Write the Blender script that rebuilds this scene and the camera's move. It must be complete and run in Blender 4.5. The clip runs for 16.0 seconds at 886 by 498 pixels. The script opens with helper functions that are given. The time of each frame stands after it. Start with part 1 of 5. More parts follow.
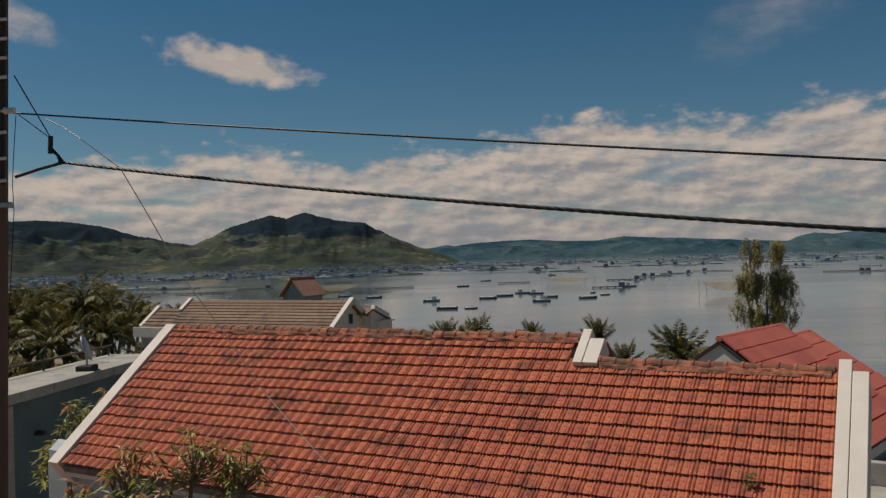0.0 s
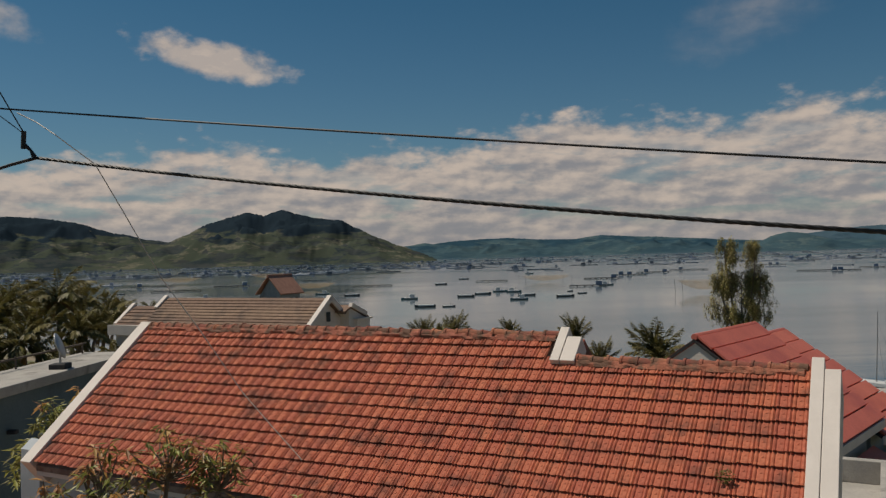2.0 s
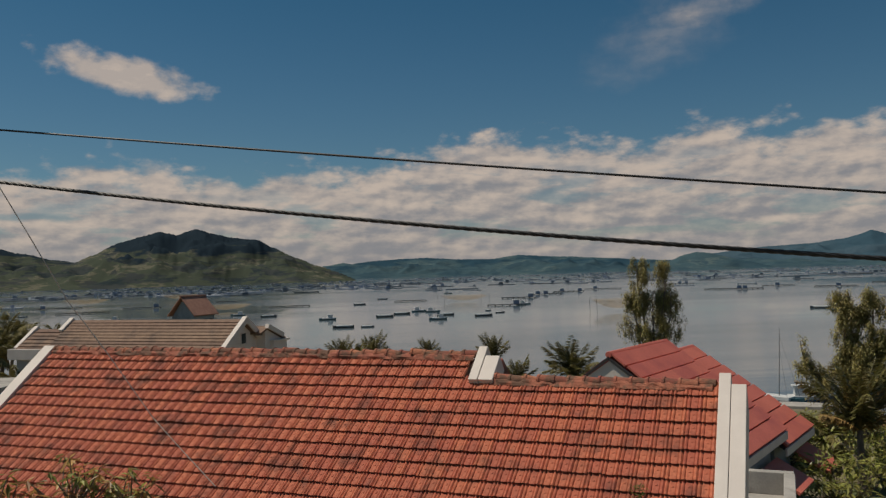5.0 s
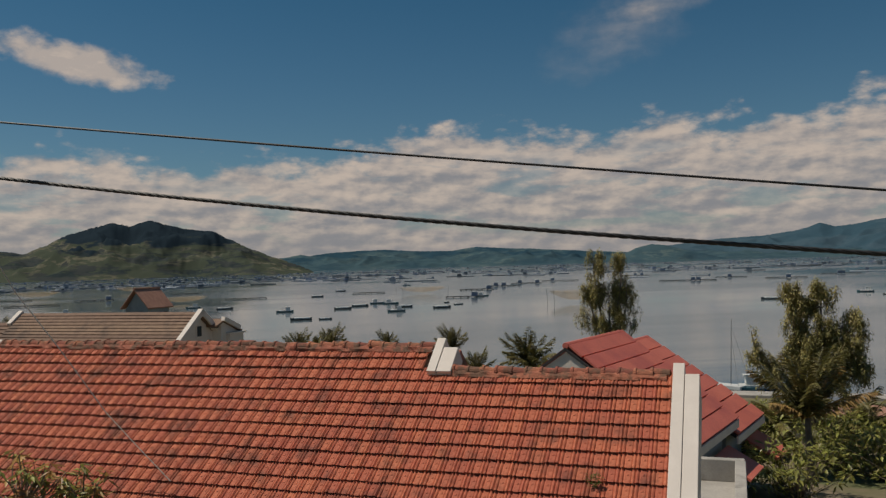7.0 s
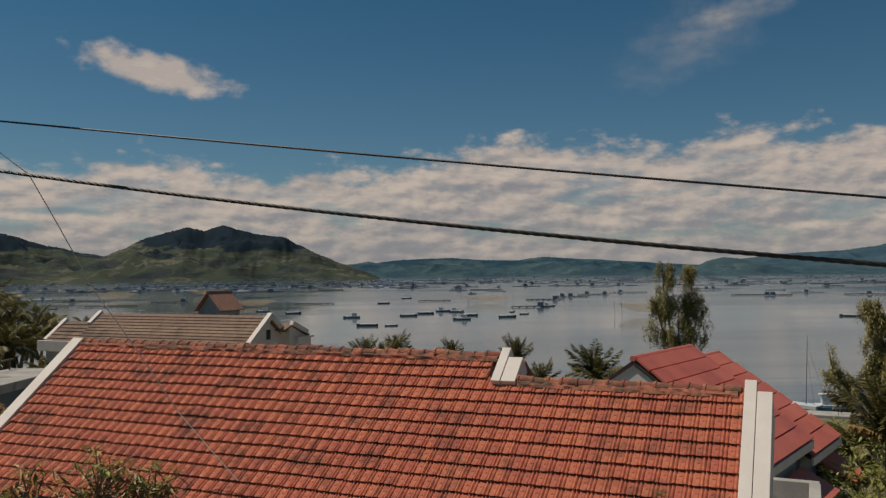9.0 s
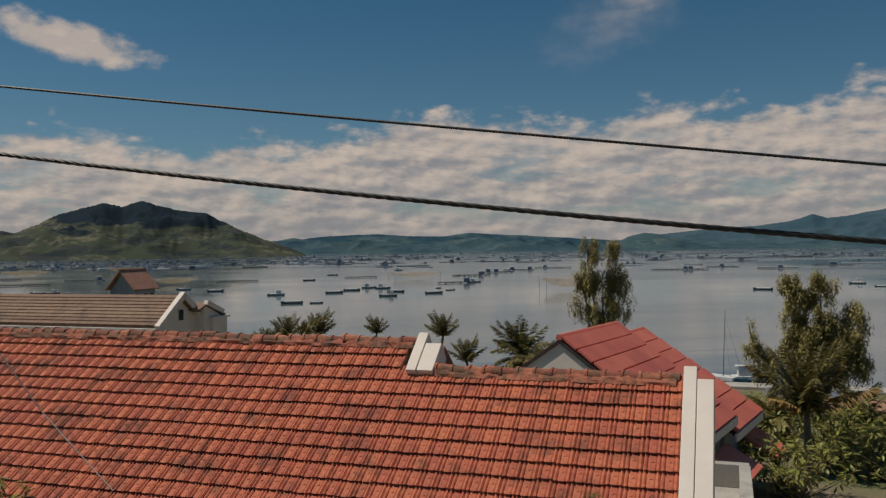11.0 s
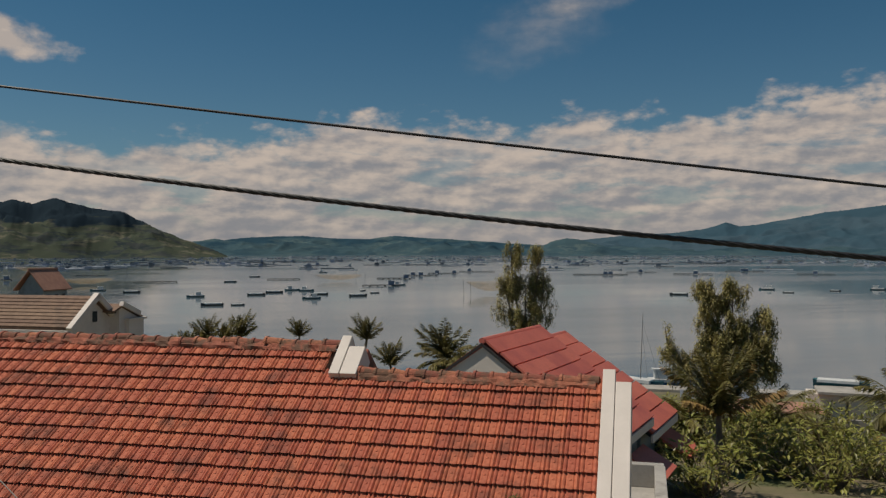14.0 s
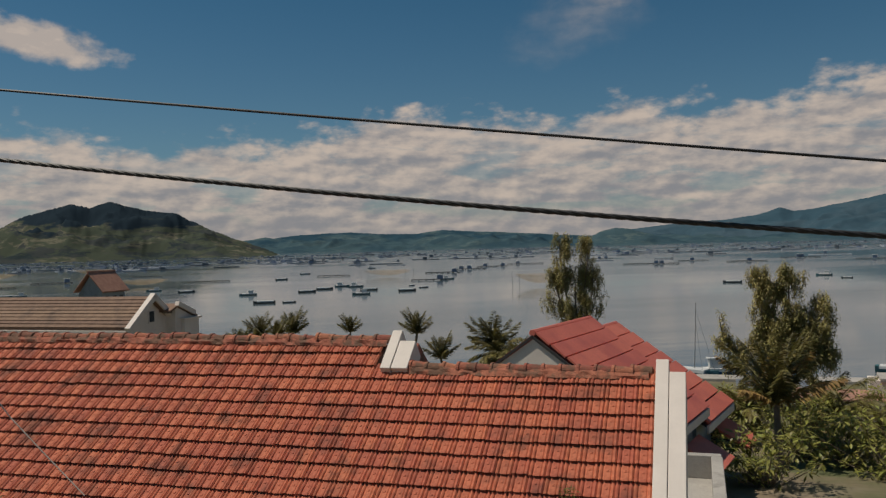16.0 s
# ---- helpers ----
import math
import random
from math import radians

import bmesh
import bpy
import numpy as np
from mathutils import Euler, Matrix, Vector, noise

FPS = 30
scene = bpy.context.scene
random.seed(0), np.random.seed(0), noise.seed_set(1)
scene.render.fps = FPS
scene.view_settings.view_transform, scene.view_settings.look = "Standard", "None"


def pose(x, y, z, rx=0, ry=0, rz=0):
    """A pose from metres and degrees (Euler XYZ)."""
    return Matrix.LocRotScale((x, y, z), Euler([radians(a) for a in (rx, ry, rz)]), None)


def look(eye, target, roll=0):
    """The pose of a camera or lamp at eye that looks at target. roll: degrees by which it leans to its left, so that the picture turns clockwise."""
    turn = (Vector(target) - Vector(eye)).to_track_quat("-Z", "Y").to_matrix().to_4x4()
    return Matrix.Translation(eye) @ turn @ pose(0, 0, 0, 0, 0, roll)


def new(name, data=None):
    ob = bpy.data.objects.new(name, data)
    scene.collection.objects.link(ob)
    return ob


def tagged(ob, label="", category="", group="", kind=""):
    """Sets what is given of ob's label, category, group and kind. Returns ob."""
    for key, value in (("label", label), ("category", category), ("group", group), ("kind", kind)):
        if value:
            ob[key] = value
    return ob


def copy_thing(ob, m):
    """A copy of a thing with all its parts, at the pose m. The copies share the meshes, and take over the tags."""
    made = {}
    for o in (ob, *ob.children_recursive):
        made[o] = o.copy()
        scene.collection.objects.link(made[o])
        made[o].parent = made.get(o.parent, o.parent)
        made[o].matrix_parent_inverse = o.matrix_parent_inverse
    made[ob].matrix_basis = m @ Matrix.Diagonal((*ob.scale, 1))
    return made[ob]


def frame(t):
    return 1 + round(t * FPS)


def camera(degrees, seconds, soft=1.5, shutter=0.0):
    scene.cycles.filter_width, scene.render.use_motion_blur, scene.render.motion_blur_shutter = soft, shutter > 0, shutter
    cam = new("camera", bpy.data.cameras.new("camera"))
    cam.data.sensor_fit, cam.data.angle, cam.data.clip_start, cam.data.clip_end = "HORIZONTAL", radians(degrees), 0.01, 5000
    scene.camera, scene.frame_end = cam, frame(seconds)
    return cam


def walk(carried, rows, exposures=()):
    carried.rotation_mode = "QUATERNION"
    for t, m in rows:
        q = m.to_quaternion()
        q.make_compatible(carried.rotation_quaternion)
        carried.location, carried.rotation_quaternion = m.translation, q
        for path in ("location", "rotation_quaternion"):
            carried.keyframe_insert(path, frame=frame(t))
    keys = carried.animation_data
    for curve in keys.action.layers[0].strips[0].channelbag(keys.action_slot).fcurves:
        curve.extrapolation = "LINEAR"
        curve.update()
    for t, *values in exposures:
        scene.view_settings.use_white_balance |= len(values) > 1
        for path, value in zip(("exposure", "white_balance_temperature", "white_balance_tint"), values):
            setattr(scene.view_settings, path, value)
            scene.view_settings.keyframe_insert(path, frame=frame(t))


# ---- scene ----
cam = camera(57.0, 16.0, soft=1.35)
EYE = 15.0  # metres above the water of the bay
# seconds, share of the way from the back to the front of the terrace, yaw, pitch, roll
BACK, FRONT = Vector((-0.035, -0.503, EYE)), Vector((0.317, 0.743, 15.005))
ROWS = [
    (0.0, 0.0, -0.07, 0.63, -1.72),
    (0.5, 0.0, -0.36, 0.72, -1.81),
    (1.0, 0.0, -0.35, -0.33, -1.69),
    (1.5, 0.0, -1.67, 0.41, -1.19),
    (2.0, 0.0, -1.60, 0.45, -1.53),
    (2.5, 0.0, -4.22, -0.30, -2.35),
    (3.0, 0.0, -5.93, 1.10, -1.97),
    (3.5, 0.0, -6.64, 0.90, -2.43),
    (4.0, 0.0, -6.67, 1.59, -2.08),
    (4.2, 0.0, -7.12, 1.80, -1.79),
    (6.3, 0.0, -7.55, 1.46, -1.51),
    (6.5, 0.0, -8.34, 1.66, -1.61),
    (7.0, 0.0, -10.23, 1.04, -1.67),
    (7.5, 0.0, -6.92, 3.31, 0.35),
    (8.0, 0.0, -8.50, 4.71, 0.04),
    (8.5, 0.0, -5.46, 4.42, -1.03),
    (9.0, 0.0, -5.58, 1.74, -0.56),
    (9.1, 0.03, -5.75, 0.99, -0.89),
    (9.2, 0.75, -6.52, 0.90, -0.69),
    (9.3, 1, -8.02, 0.29, -0.36),
    (9.4, 1, -8.54, -1.29, -0.36),
    (9.5, 1.0, -7.50, -1.85, -0.29),
    (10.0, 1.0, -11.40, -1.14, -0.70),
    (10.2, 1.0, -10.77, -0.23, -1.50),
    (12.3, 1.0, -10.54, 0.32, 0.75),
    (12.5, 1.0, -10.79, 0.67, 0.28),
    (13.0, 1.0, -12.60, 0.51, 0.46),
    (13.5, 1.0, -14.70, 1.45, 0.25),
    (14.0, 1.0, -15.96, 0.19, -0.07),
    (14.5, 1.0, -15.08, 0.80, -0.34),
    (15.0, 1.0, -14.89, 1.16, -0.55),
    (15.5, 1.0, -13.82, 0.23, -1.31),
    (16.0, 1.0, -12.60, -0.22, -1.52),
]


def eye_pose(share, yaw, pitch, roll):
    spot = pose(*BACK.lerp(FRONT, share), 0, 0, yaw)
    return spot @ pose(0, 0, 0, 90 + pitch) @ pose(0, 0, 0, 0, 0, roll)


walk(cam, [(t, eye_pose(*r)) for t, *r in ROWS], [(0.0, 0.0), (9.0, 0.0), (9.4, 0.03), (16.0, 0.03)])

# ---- world, sun ----
SUN_AZ, SUN_EL = -74.0, 62.0  # bearing clockwise from ahead, height in degrees
world = bpy.data.worlds.new("sky")
scene.world = world
world.use_nodes = True
wt = world.node_tree
wt.nodes.clear()


class Net:
    """Short-hand to write node trees."""

    def __init__(self, tree):
        self.t = tree

    def node(self, kind, **props):
        n = self.t.nodes.new(kind)
        for key, value in props.items():
            setattr(n, key, value)
        return n

    def put(self, value, socket):
        if isinstance(value, bpy.types.NodeSocket):
            self.t.links.new(value, socket)
        elif value is not None:
            socket.default_value = value

    def math(self, op, a, b=None, c=None, clamp=False):
        n = self.node("ShaderNodeMath", operation=op, use_clamp=clamp)
        for i, v in enumerate((a, b, c)):
            self.put(v, n.inputs[i])
        return n.outputs[0]

    def ramp(self, v, lo, hi, a=0.0, b=1.0, smooth=True):
        n = self.node("ShaderNodeMapRange", interpolation_type="SMOOTHSTEP" if smooth else "LINEAR")
        for i, x in enumerate((v, lo, hi, a, b)):
            self.put(x, n.inputs[i])
        return n.outputs[0]

    def mix(self, f, a, b, blend="MIX"):
        n = self.node("ShaderNodeMix", data_type="RGBA", blend_type=blend)
        self.put(f, n.inputs[0]), self.put(a, n.inputs[6]), self.put(b, n.inputs[7])
        return n.outputs[2]

    def noise(self, vec, scale, detail=4.0, rough=0.55, dims="3D"):
        n = self.node("ShaderNodeTexNoise", noise_dimensions=dims)
        self.put(vec, n.inputs["Vector"])
        n.inputs["Scale"].default_value, n.inputs["Detail"].default_value, n.inputs["Roughness"].default_value = scale, detail, rough
        return n.outputs[0]

    def mapping(self, vec, loc=(0, 0, 0), rot=(0, 0, 0), scale=(1, 1, 1)):
        n = self.node("ShaderNodeMapping")
        self.put(vec, n.inputs[0])
        n.inputs[1].default_value, n.inputs[2].default_value, n.inputs[3].default_value = loc, rot, scale
        return n.outputs[0]

    def combine(self, x, y, z=0.0):
        n = self.node("ShaderNodeCombineXYZ")
        for i, v in enumerate((x, y, z)):
            self.put(v, n.inputs[i])
        return n.outputs[0]


w = Net(wt)
out = w.node("ShaderNodeOutputWorld")
back = w.node("ShaderNodeBackground")
sky = w.node("ShaderNodeTexSky", sky_type="NISHITA")
sky.sun_disc, sky.sun_elevation, sky.sun_rotation = False, radians(SUN_EL), radians(SUN_AZ)
sky.air_density, sky.dust_density, sky.ozone_density = 1.0, 0.6, 2.5
coord = w.node("ShaderNodeTexCoord").outputs["Generated"]
sep = w.node("ShaderNodeSeparateXYZ")
wt.links.new(coord, sep.inputs[0])
AZ = w.math("MULTIPLY", w.math("ARCTAN2", sep.outputs[0], sep.outputs[1]), 57.2958)
EL = w.math("MULTIPLY", w.math("ARCSINE", sep.outputs[2]), 57.2958)
# clouds over the horizon, in degrees of bearing and height
flat = w.combine(w.math("MULTIPLY", AZ, 0.26), w.math("MULTIPLY", EL, 0.55))


def billows(vec, detail):
    """Rounded heaps of cloud."""
    v = w.node("ShaderNodeTexVoronoi", voronoi_dimensions="2D", feature="SMOOTH_F1")
    v.normalize = True
    w.put(vec, v.inputs["Vector"])
    v.inputs["Scale"].default_value, v.inputs["Detail"].default_value, v.inputs["Roughness"].default_value = 1.7, detail, 0.5
    heap = w.math("SUBTRACT", 1.0, v.outputs["Distance"])
    return w.math("ADD", w.math("MULTIPLY", heap, 0.5), w.math("MULTIPLY", w.noise(vec, 1.1, detail + 3.0, 0.58, "2D"), 0.6))


lump = billows(flat, 4.0)
lump_lit = billows(w.mapping(flat, loc=(0.10, -0.20, 0)), 2.0)
# height of the bank's top by bearing
crest = w.node("ShaderNodeValToRGB")
crest.color_ramp.interpolation = "B_SPLINE"
CREST = ((-60, 5.0), (-29, 4.9), (-24.5, 6.1), (-17.6, 6.7), (-12.2, 7.4), (-9.5, 6.0), (-6.6, 6.1), (-4, 7.0), (-1.5, 6.3), (4.2, 7.5), (8, 8.2), (10.3, 9.7), (13, 8.0), (18.9, 8.4), (21.9, 7.0), (24.8, 10.1), (28.8, 7.5), (33.8, 8.8), (36.0, 7.8), (38, 9.6), (46, 10.0), (60, 8.0))
while len(crest.color_ramp.elements) < len(CREST):
    crest.color_ramp.elements.new(0.5)
for stop, (bearing, height) in zip(crest.color_ramp.elements, CREST):
    stop.position = (bearing + 60) / 120
for stop, (bearing, height) in zip(crest.color_ramp.elements, CREST):
    stop.color = (height / 20, height / 20, height / 20, 1)
w.put(w.ramp(AZ, -60.0, 60.0, smooth=False), crest.inputs[0])
top = w.math("MULTIPLY", crest.outputs[0], 20.0)
rise = w.math("SUBTRACT", top, EL)  # degrees below the bank's top
edge = w.math("ADD", rise, w.math("MULTIPLY", w.math("SUBTRACT", lump, 0.62), 7.0))
body = w.ramp(edge, -0.8, 1.0)
holes = w.noise(w.combine(w.math("MULTIPLY", AZ, 0.15), w.math("MULTIPLY", EL, 0.62)), 1.0, 6.0, 0.58, "2D")
holes = w.math("MULTIPLY", w.ramp(holes, 0.50, 0.66), w.math("MULTIPLY", w.ramp(EL, 1.2, 3.0), w.ramp(rise, 0.6, 2.4, 0.15, 0.50)))
bank = w.math("MULTIPLY", body, w.math("SUBTRACT", 0.94, holes))


def lone_cloud(az, el, wide, high, tilt, hard, thick, grain):
    """Density of one small cloud at that bearing and height."""
    x = w.math("SUBTRACT", AZ, az)
    y = w.math("SUBTRACT", EL, el)
    xr = w.math("DIVIDE", w.math("ADD", w.math("MULTIPLY", x, math.cos(tilt)), w.math("MULTIPLY", y, math.sin(tilt))), wide)
    yr = w.math("DIVIDE", w.math("SUBTRACT", w.math("MULTIPLY", y, math.cos(tilt)), w.math("MULTIPLY", x, math.sin(tilt))), high)
    r = w.math("SQRT", w.math("ADD", w.math("POWER", w.math("ABSOLUTE", xr), 2.0), w.math("POWER", w.math("ABSOLUTE", yr), 2.0)))
    n = w.noise(w.combine(w.math("MULTIPLY", AZ, grain), w.math("MULTIPLY", EL, grain * 1.5)), 1.0, 4.5, 0.55, "2D")
    v = w.math("ADD", w.math("SUBTRACT", 1.0, r), w.math("MULTIPLY", w.math("SUBTRACT", n, 0.5), 1.15))
    return w.math("MULTIPLY", w.ramp(v, -0.02, hard), thick)


puff = lone_cloud(-13.8, 13.4, 5.8, 1.4, radians(-11), 0.60, 0.90, 0.50)
puff_b = lone_cloud(-27.6, 15.4, 3.4, 1.3, radians(-14), 0.9, 0.6, 0.5)
wisp = lone_cloud(22.6, 15.2, 6.5, 3.0, radians(18), 2.2, 0.55, 0.35)
wisp_b = lone_cloud(25.0, 16.6, 5.0, 1.3, radians(10), 1.4, 0.6, 0.4)
small = lone_cloud(-12.3, 7.2, 1.2, 0.8, 0.0, 1.0, 0.6, 0.9)
alone = w.math("MAXIMUM", w.math("MAXIMUM", puff, puff_b), w.math("MAXIMUM", w.math("MAXIMUM", wisp, wisp_b), small))
cover = w.math("MAXIMUM", bank, alone)
streak = w.noise(w.combine(w.math("MULTIPLY", AZ, 0.22), w.math("MULTIPLY", EL, 1.1)), 1.0, 5.0, 0.55, "2D")
lit = w.math("ADD", w.math("MULTIPLY", w.math("SUBTRACT", lump, lump_lit), 1.5), w.math("MULTIPLY", w.math("SUBTRACT", streak, 0.5), 0.55))
lit = w.ramp(w.math("ADD", lit, w.ramp(rise, 5.0, 0.0, -0.02, 0.14)), -0.30, 0.40)
lit = w.math("MULTIPLY", lit, w.ramp(EL, 0.3, 3.5, 0.62, 1.0))
lit = w.math("MAXIMUM", lit, w.math("MULTIPLY", alone, 0.80))
shade = w.mix(lit, (0.235, 0.232, 0.245, 1), (0.53, 0.44, 0.37, 1))
blue = w.mix(w.ramp(EL, 0.0, 20.0, smooth=False), (0.42, 0.52, 0.55, 1), (0.190, 0.415, 0.465, 1))
clear = w.mix(1.0, w.mix(1.0, sky.outputs[0], (0.085, 0.085, 0.085, 1), "MULTIPLY"), blue, "MULTIPLY")
wt.links.new(w.mix(w.math("MULTIPLY", cover, w.ramp(EL, -0.5, 0.3)), clear, shade), back.inputs[0])
back.inputs[1].default_value = 1.0
wt.links.new(back.outputs[0], out.inputs[0])

sun = new("sun", bpy.data.lights.new("sun", "SUN"))
sun.data.energy, sun.data.angle, sun.data.color = 3.35, radians(0.5), (1.0, 0.90, 0.76)
_a, _e = radians(SUN_AZ), radians(SUN_EL)
sun.matrix_basis = look((0, 0, 60), (-math.sin(_a) * math.cos(_e), -math.cos(_a) * math.cos(_e), 60 - math.sin(_e)))

# ---- materials ----


def material(name, colours, scale=4.0, rough=0.8, bump=0.15, fine=40.0, metal=0.0, per_object=0.0, per_island=0.0, stain=None, stain_scale=0.8, stain_lo=0.52, stain_hi=0.68, spec=0.4, stretch=(1, 1, 1), through_light=0.0, grain=0.35, stain_amount=0.85):
    """Colours mixed by coarse and fine noise, with bump, stains and a shift for each piece."""
    m = bpy.data.materials.new(name)
    m.use_nodes = True
    n = Net(m.node_tree)
    bsdf = m.node_tree.nodes["Principled BSDF"]
    pos = n.mapping(n.node("ShaderNodeTexCoord").outputs["Object"], scale=stretch)
    a = n.noise(pos, scale, 5.0, 0.6)
    b = n.noise(pos, fine, 3.0, 0.6)
    c = n.mix(n.ramp(a, 0.35, 0.65), (*colours[0], 1), (*colours[1], 1))
    c = n.mix(n.ramp(b, 0.35, 0.75, 0.0, grain), c, (*[v * 0.55 for v in colours[0]], 1))
    if per_object or per_island:
        r = n.node("ShaderNodeObjectInfo").outputs["Random"] if per_object else n.node("ShaderNodeNewGeometry").outputs["Random Per Island"]
        k = per_object or per_island
        hsv = n.node("ShaderNodeHueSaturation")
        n.put(c, hsv.inputs["Color"])
        n.put(n.ramp(r, 0.0, 1.0, 1.0 - k, 1.0 + k, False), hsv.inputs["Value"])
        n.put(n.ramp(r, 0.0, 1.0, 0.5 - 0.03 * k, 0.5 + 0.04 * k, False), hsv.inputs["Hue"])
        c = hsv.outputs[0]
    if stain:
        geo = n.mapping(n.node("ShaderNodeNewGeometry").outputs["Position"], scale=(1, 1, 0.6))
        s = n.ramp(n.noise(geo, stain_scale, 6.0, 0.62), stain_lo, stain_hi, 0.0, stain_amount)
        c = n.mix(s, c, (*stain, 1))
    m.node_tree.links.new(c, bsdf.inputs["Base Color"])
    bsdf.inputs["Roughness"].default_value, bsdf.inputs["Metallic"].default_value = rough, metal
    bsdf.inputs["Specular IOR Level"].default_value = spec
    if bump:
        bn = n.node("ShaderNodeBump")
        bn.inputs["Strength"].default_value, bn.inputs["Distance"].default_value = bump, 0.02
        m.node_tree.links.new(b, bn.inputs["Height"])
        m.node_tree.links.new(bn.outputs[0], bsdf.inputs["Normal"])
    if through_light:
        tr = n.node("ShaderNodeBsdfTranslucent")
        m.node_tree.links.new(c, tr.inputs[0])
        mx = n.node("ShaderNodeMixShader")
        mx.inputs[0].default_value = through_light
        m.node_tree.links.new(bsdf.outputs[0], mx.inputs[1])
        m.node_tree.links.new(tr.outputs[0], mx.inputs[2])
        m.node_tree.links.new(mx.outputs[0], m.node_tree.nodes["Material Output"].inputs[0])
    return m


TILE = material("terracotta_tile", ((0.52, 0.148, 0.080), (0.39, 0.095, 0.050)), 14.0, 0.78, 0.25, 60.0, per_object=0.11, stain=(0.075, 0.030, 0.022), stain_scale=2.3, stain_lo=0.48, stain_hi=0.70, stain_amount=0.68)
TILE_FIELD = material("terracotta_field", ((0.52, 0.148, 0.080), (0.39, 0.095, 0.050)), 14.0, 0.78, 0.25, 60.0, per_island=0.11, stain=(0.075, 0.030, 0.022), stain_scale=2.3, stain_lo=0.48, stain_hi=0.70, stain_amount=0.68)
RIDGE = material("weathered_ridge_tile", ((0.46, 0.165, 0.10), (0.31, 0.105, 0.065)), 9.0, 0.9, 0.6, 50.0, per_object=0.3, stain=(0.12, 0.075, 0.05), stain_scale=6.0, stain_lo=0.44, stain_hi=0.60)
MORTAR = material("ridge_mortar", ((0.30, 0.22, 0.17), (0.20, 0.12, 0.09)), 6.0, 0.95, 0.5, 30.0)
WHITE = material("white_painted_render", ((0.71, 0.64, 0.575), (0.65, 0.585, 0.525)), 1.5, 0.75, 0.08, 30.0, stain=(0.50, 0.45, 0.39), stain_scale=1.6, stain_lo=0.58, stain_hi=0.90, grain=0.06)
# white render for the front wall, with bluish shade put into its colour
SHADEWALL = material("shade_tinted_white_render", ((0.50, 0.535, 0.56), (0.44, 0.475, 0.50)), 1.0, 0.85, 0.1, 25.0, stain=(0.34, 0.36, 0.38), stain_scale=0.8, grain=0.1)
GREYWALL = material("bluegrey_painted_render", ((0.30, 0.34, 0.36), (0.25, 0.29, 0.31)), 0.8, 0.85, 0.15, 20.0, stain=(0.17, 0.19, 0.20), stain_scale=0.4)
TEALWALL = material("dark_teal_render", ((0.13, 0.17, 0.185), (0.10, 0.14, 0.155)), 0.7, 0.85, 0.15, 20.0, stain=(0.07, 0.09, 0.10), stain_scale=0.5)
CONCRETE = material("bare_concrete", ((0.42, 0.39, 0.35), (0.33, 0.31, 0.28)), 1.2, 0.9, 0.3, 25.0, stain=(0.17, 0.16, 0.14), stain_scale=1.2)
DARKBAND = material("dark_recess", ((0.03, 0.03, 0.035), (0.045, 0.042, 0.04)), 3.0, 0.8, 0.1)
BROWNTILE = material("brown_tile_row", ((0.235, 0.15, 0.105), (0.18, 0.112, 0.078)), 3.0, 0.85, 0.3, 30.0, per_object=0.16, stain=(0.10, 0.07, 0.055), stain_scale=0.5)
REDSHEET = material("red_roof_sheet", ((0.66, 0.180, 0.125), (0.58, 0.150, 0.105)), 0.8, 0.55, 0.08, 15.0, per_object=0.07, stain=(0.45, 0.11, 0.09), stain_scale=0.4)
REDRIB = material("dark_red_roof_joint", ((0.20, 0.045, 0.04), (0.16, 0.04, 0.035)), 2.0, 0.7, 0.1)
HUTTILE = material("faded_hut_roof", ((0.40, 0.21, 0.15), (0.33, 0.17, 0.12)), 1.5, 0.85, 0.3, 20.0, stain=(0.20, 0.12, 0.09), stain_scale=0.5)
BARK = material("grey_brown_bark", ((0.22, 0.17, 0.125), (0.14, 0.11, 0.08)), 5.0, 0.95, 0.5, 30.0, stretch=(1, 1, 0.3))
PALMLEAF = material("coconut_frond", ((0.125, 0.115, 0.036), (0.220, 0.178, 0.056)), 0.6, 0.5, 0.0, 8.0, per_island=0.35, through_light=0.25)
PALMDRY = material("yellowed_frond", ((0.34, 0.22, 0.07), (0.25, 0.15, 0.055)), 0.6, 0.7, 0.0, 8.0, per_island=0.3, through_light=0.2)
WILLOW = material("drooping_grey_green_leaf", ((0.29, 0.255, 0.095), (0.385, 0.32, 0.125)), 0.7, 0.6, 0.0, 6.0, per_island=0.4, through_light=0.3)
MANGO = material("mango_leaf", ((0.23, 0.235, 0.055), (0.33, 0.30, 0.080)), 0.7, 0.4, 0.0, 6.0, per_island=0.45, through_light=0.3)
BRONZE = material("young_bronze_leaf", ((0.52, 0.26, 0.10), (0.42, 0.26, 0.085)), 0.7, 0.45, 0.0, 6.0, per_island=0.4, through_light=0.3)
WEED = material("roof_weed", ((0.16, 0.19, 0.05), (0.20, 0.20, 0.06)), 2.0, 0.6, 0.0, 6.0, per_island=0.4, through_light=0.3)
CABLE = material("black_cable_sheath", ((0.018, 0.018, 0.02), (0.03, 0.03, 0.032)), 8.0, 0.55, 0.1)
THIN = material("pale_service_wire", ((0.62, 0.54, 0.46), (0.52, 0.46, 0.40)), 8.0, 0.5, 0.0)
POLE = material("weathered_pole", ((0.13, 0.10, 0.075), (0.085, 0.065, 0.05)), 2.0, 0.9, 0.4, 20.0, stretch=(1, 1, 0.25))
STEEL = material("galvanised_steel", ((0.42, 0.42, 0.42), (0.34, 0.34, 0.35)), 6.0, 0.45, 0.1, metal=0.8)
PORCELAIN = material("porcelain", ((0.70, 0.68, 0.64), (0.62, 0.60, 0.57)), 4.0, 0.3, 0.0)
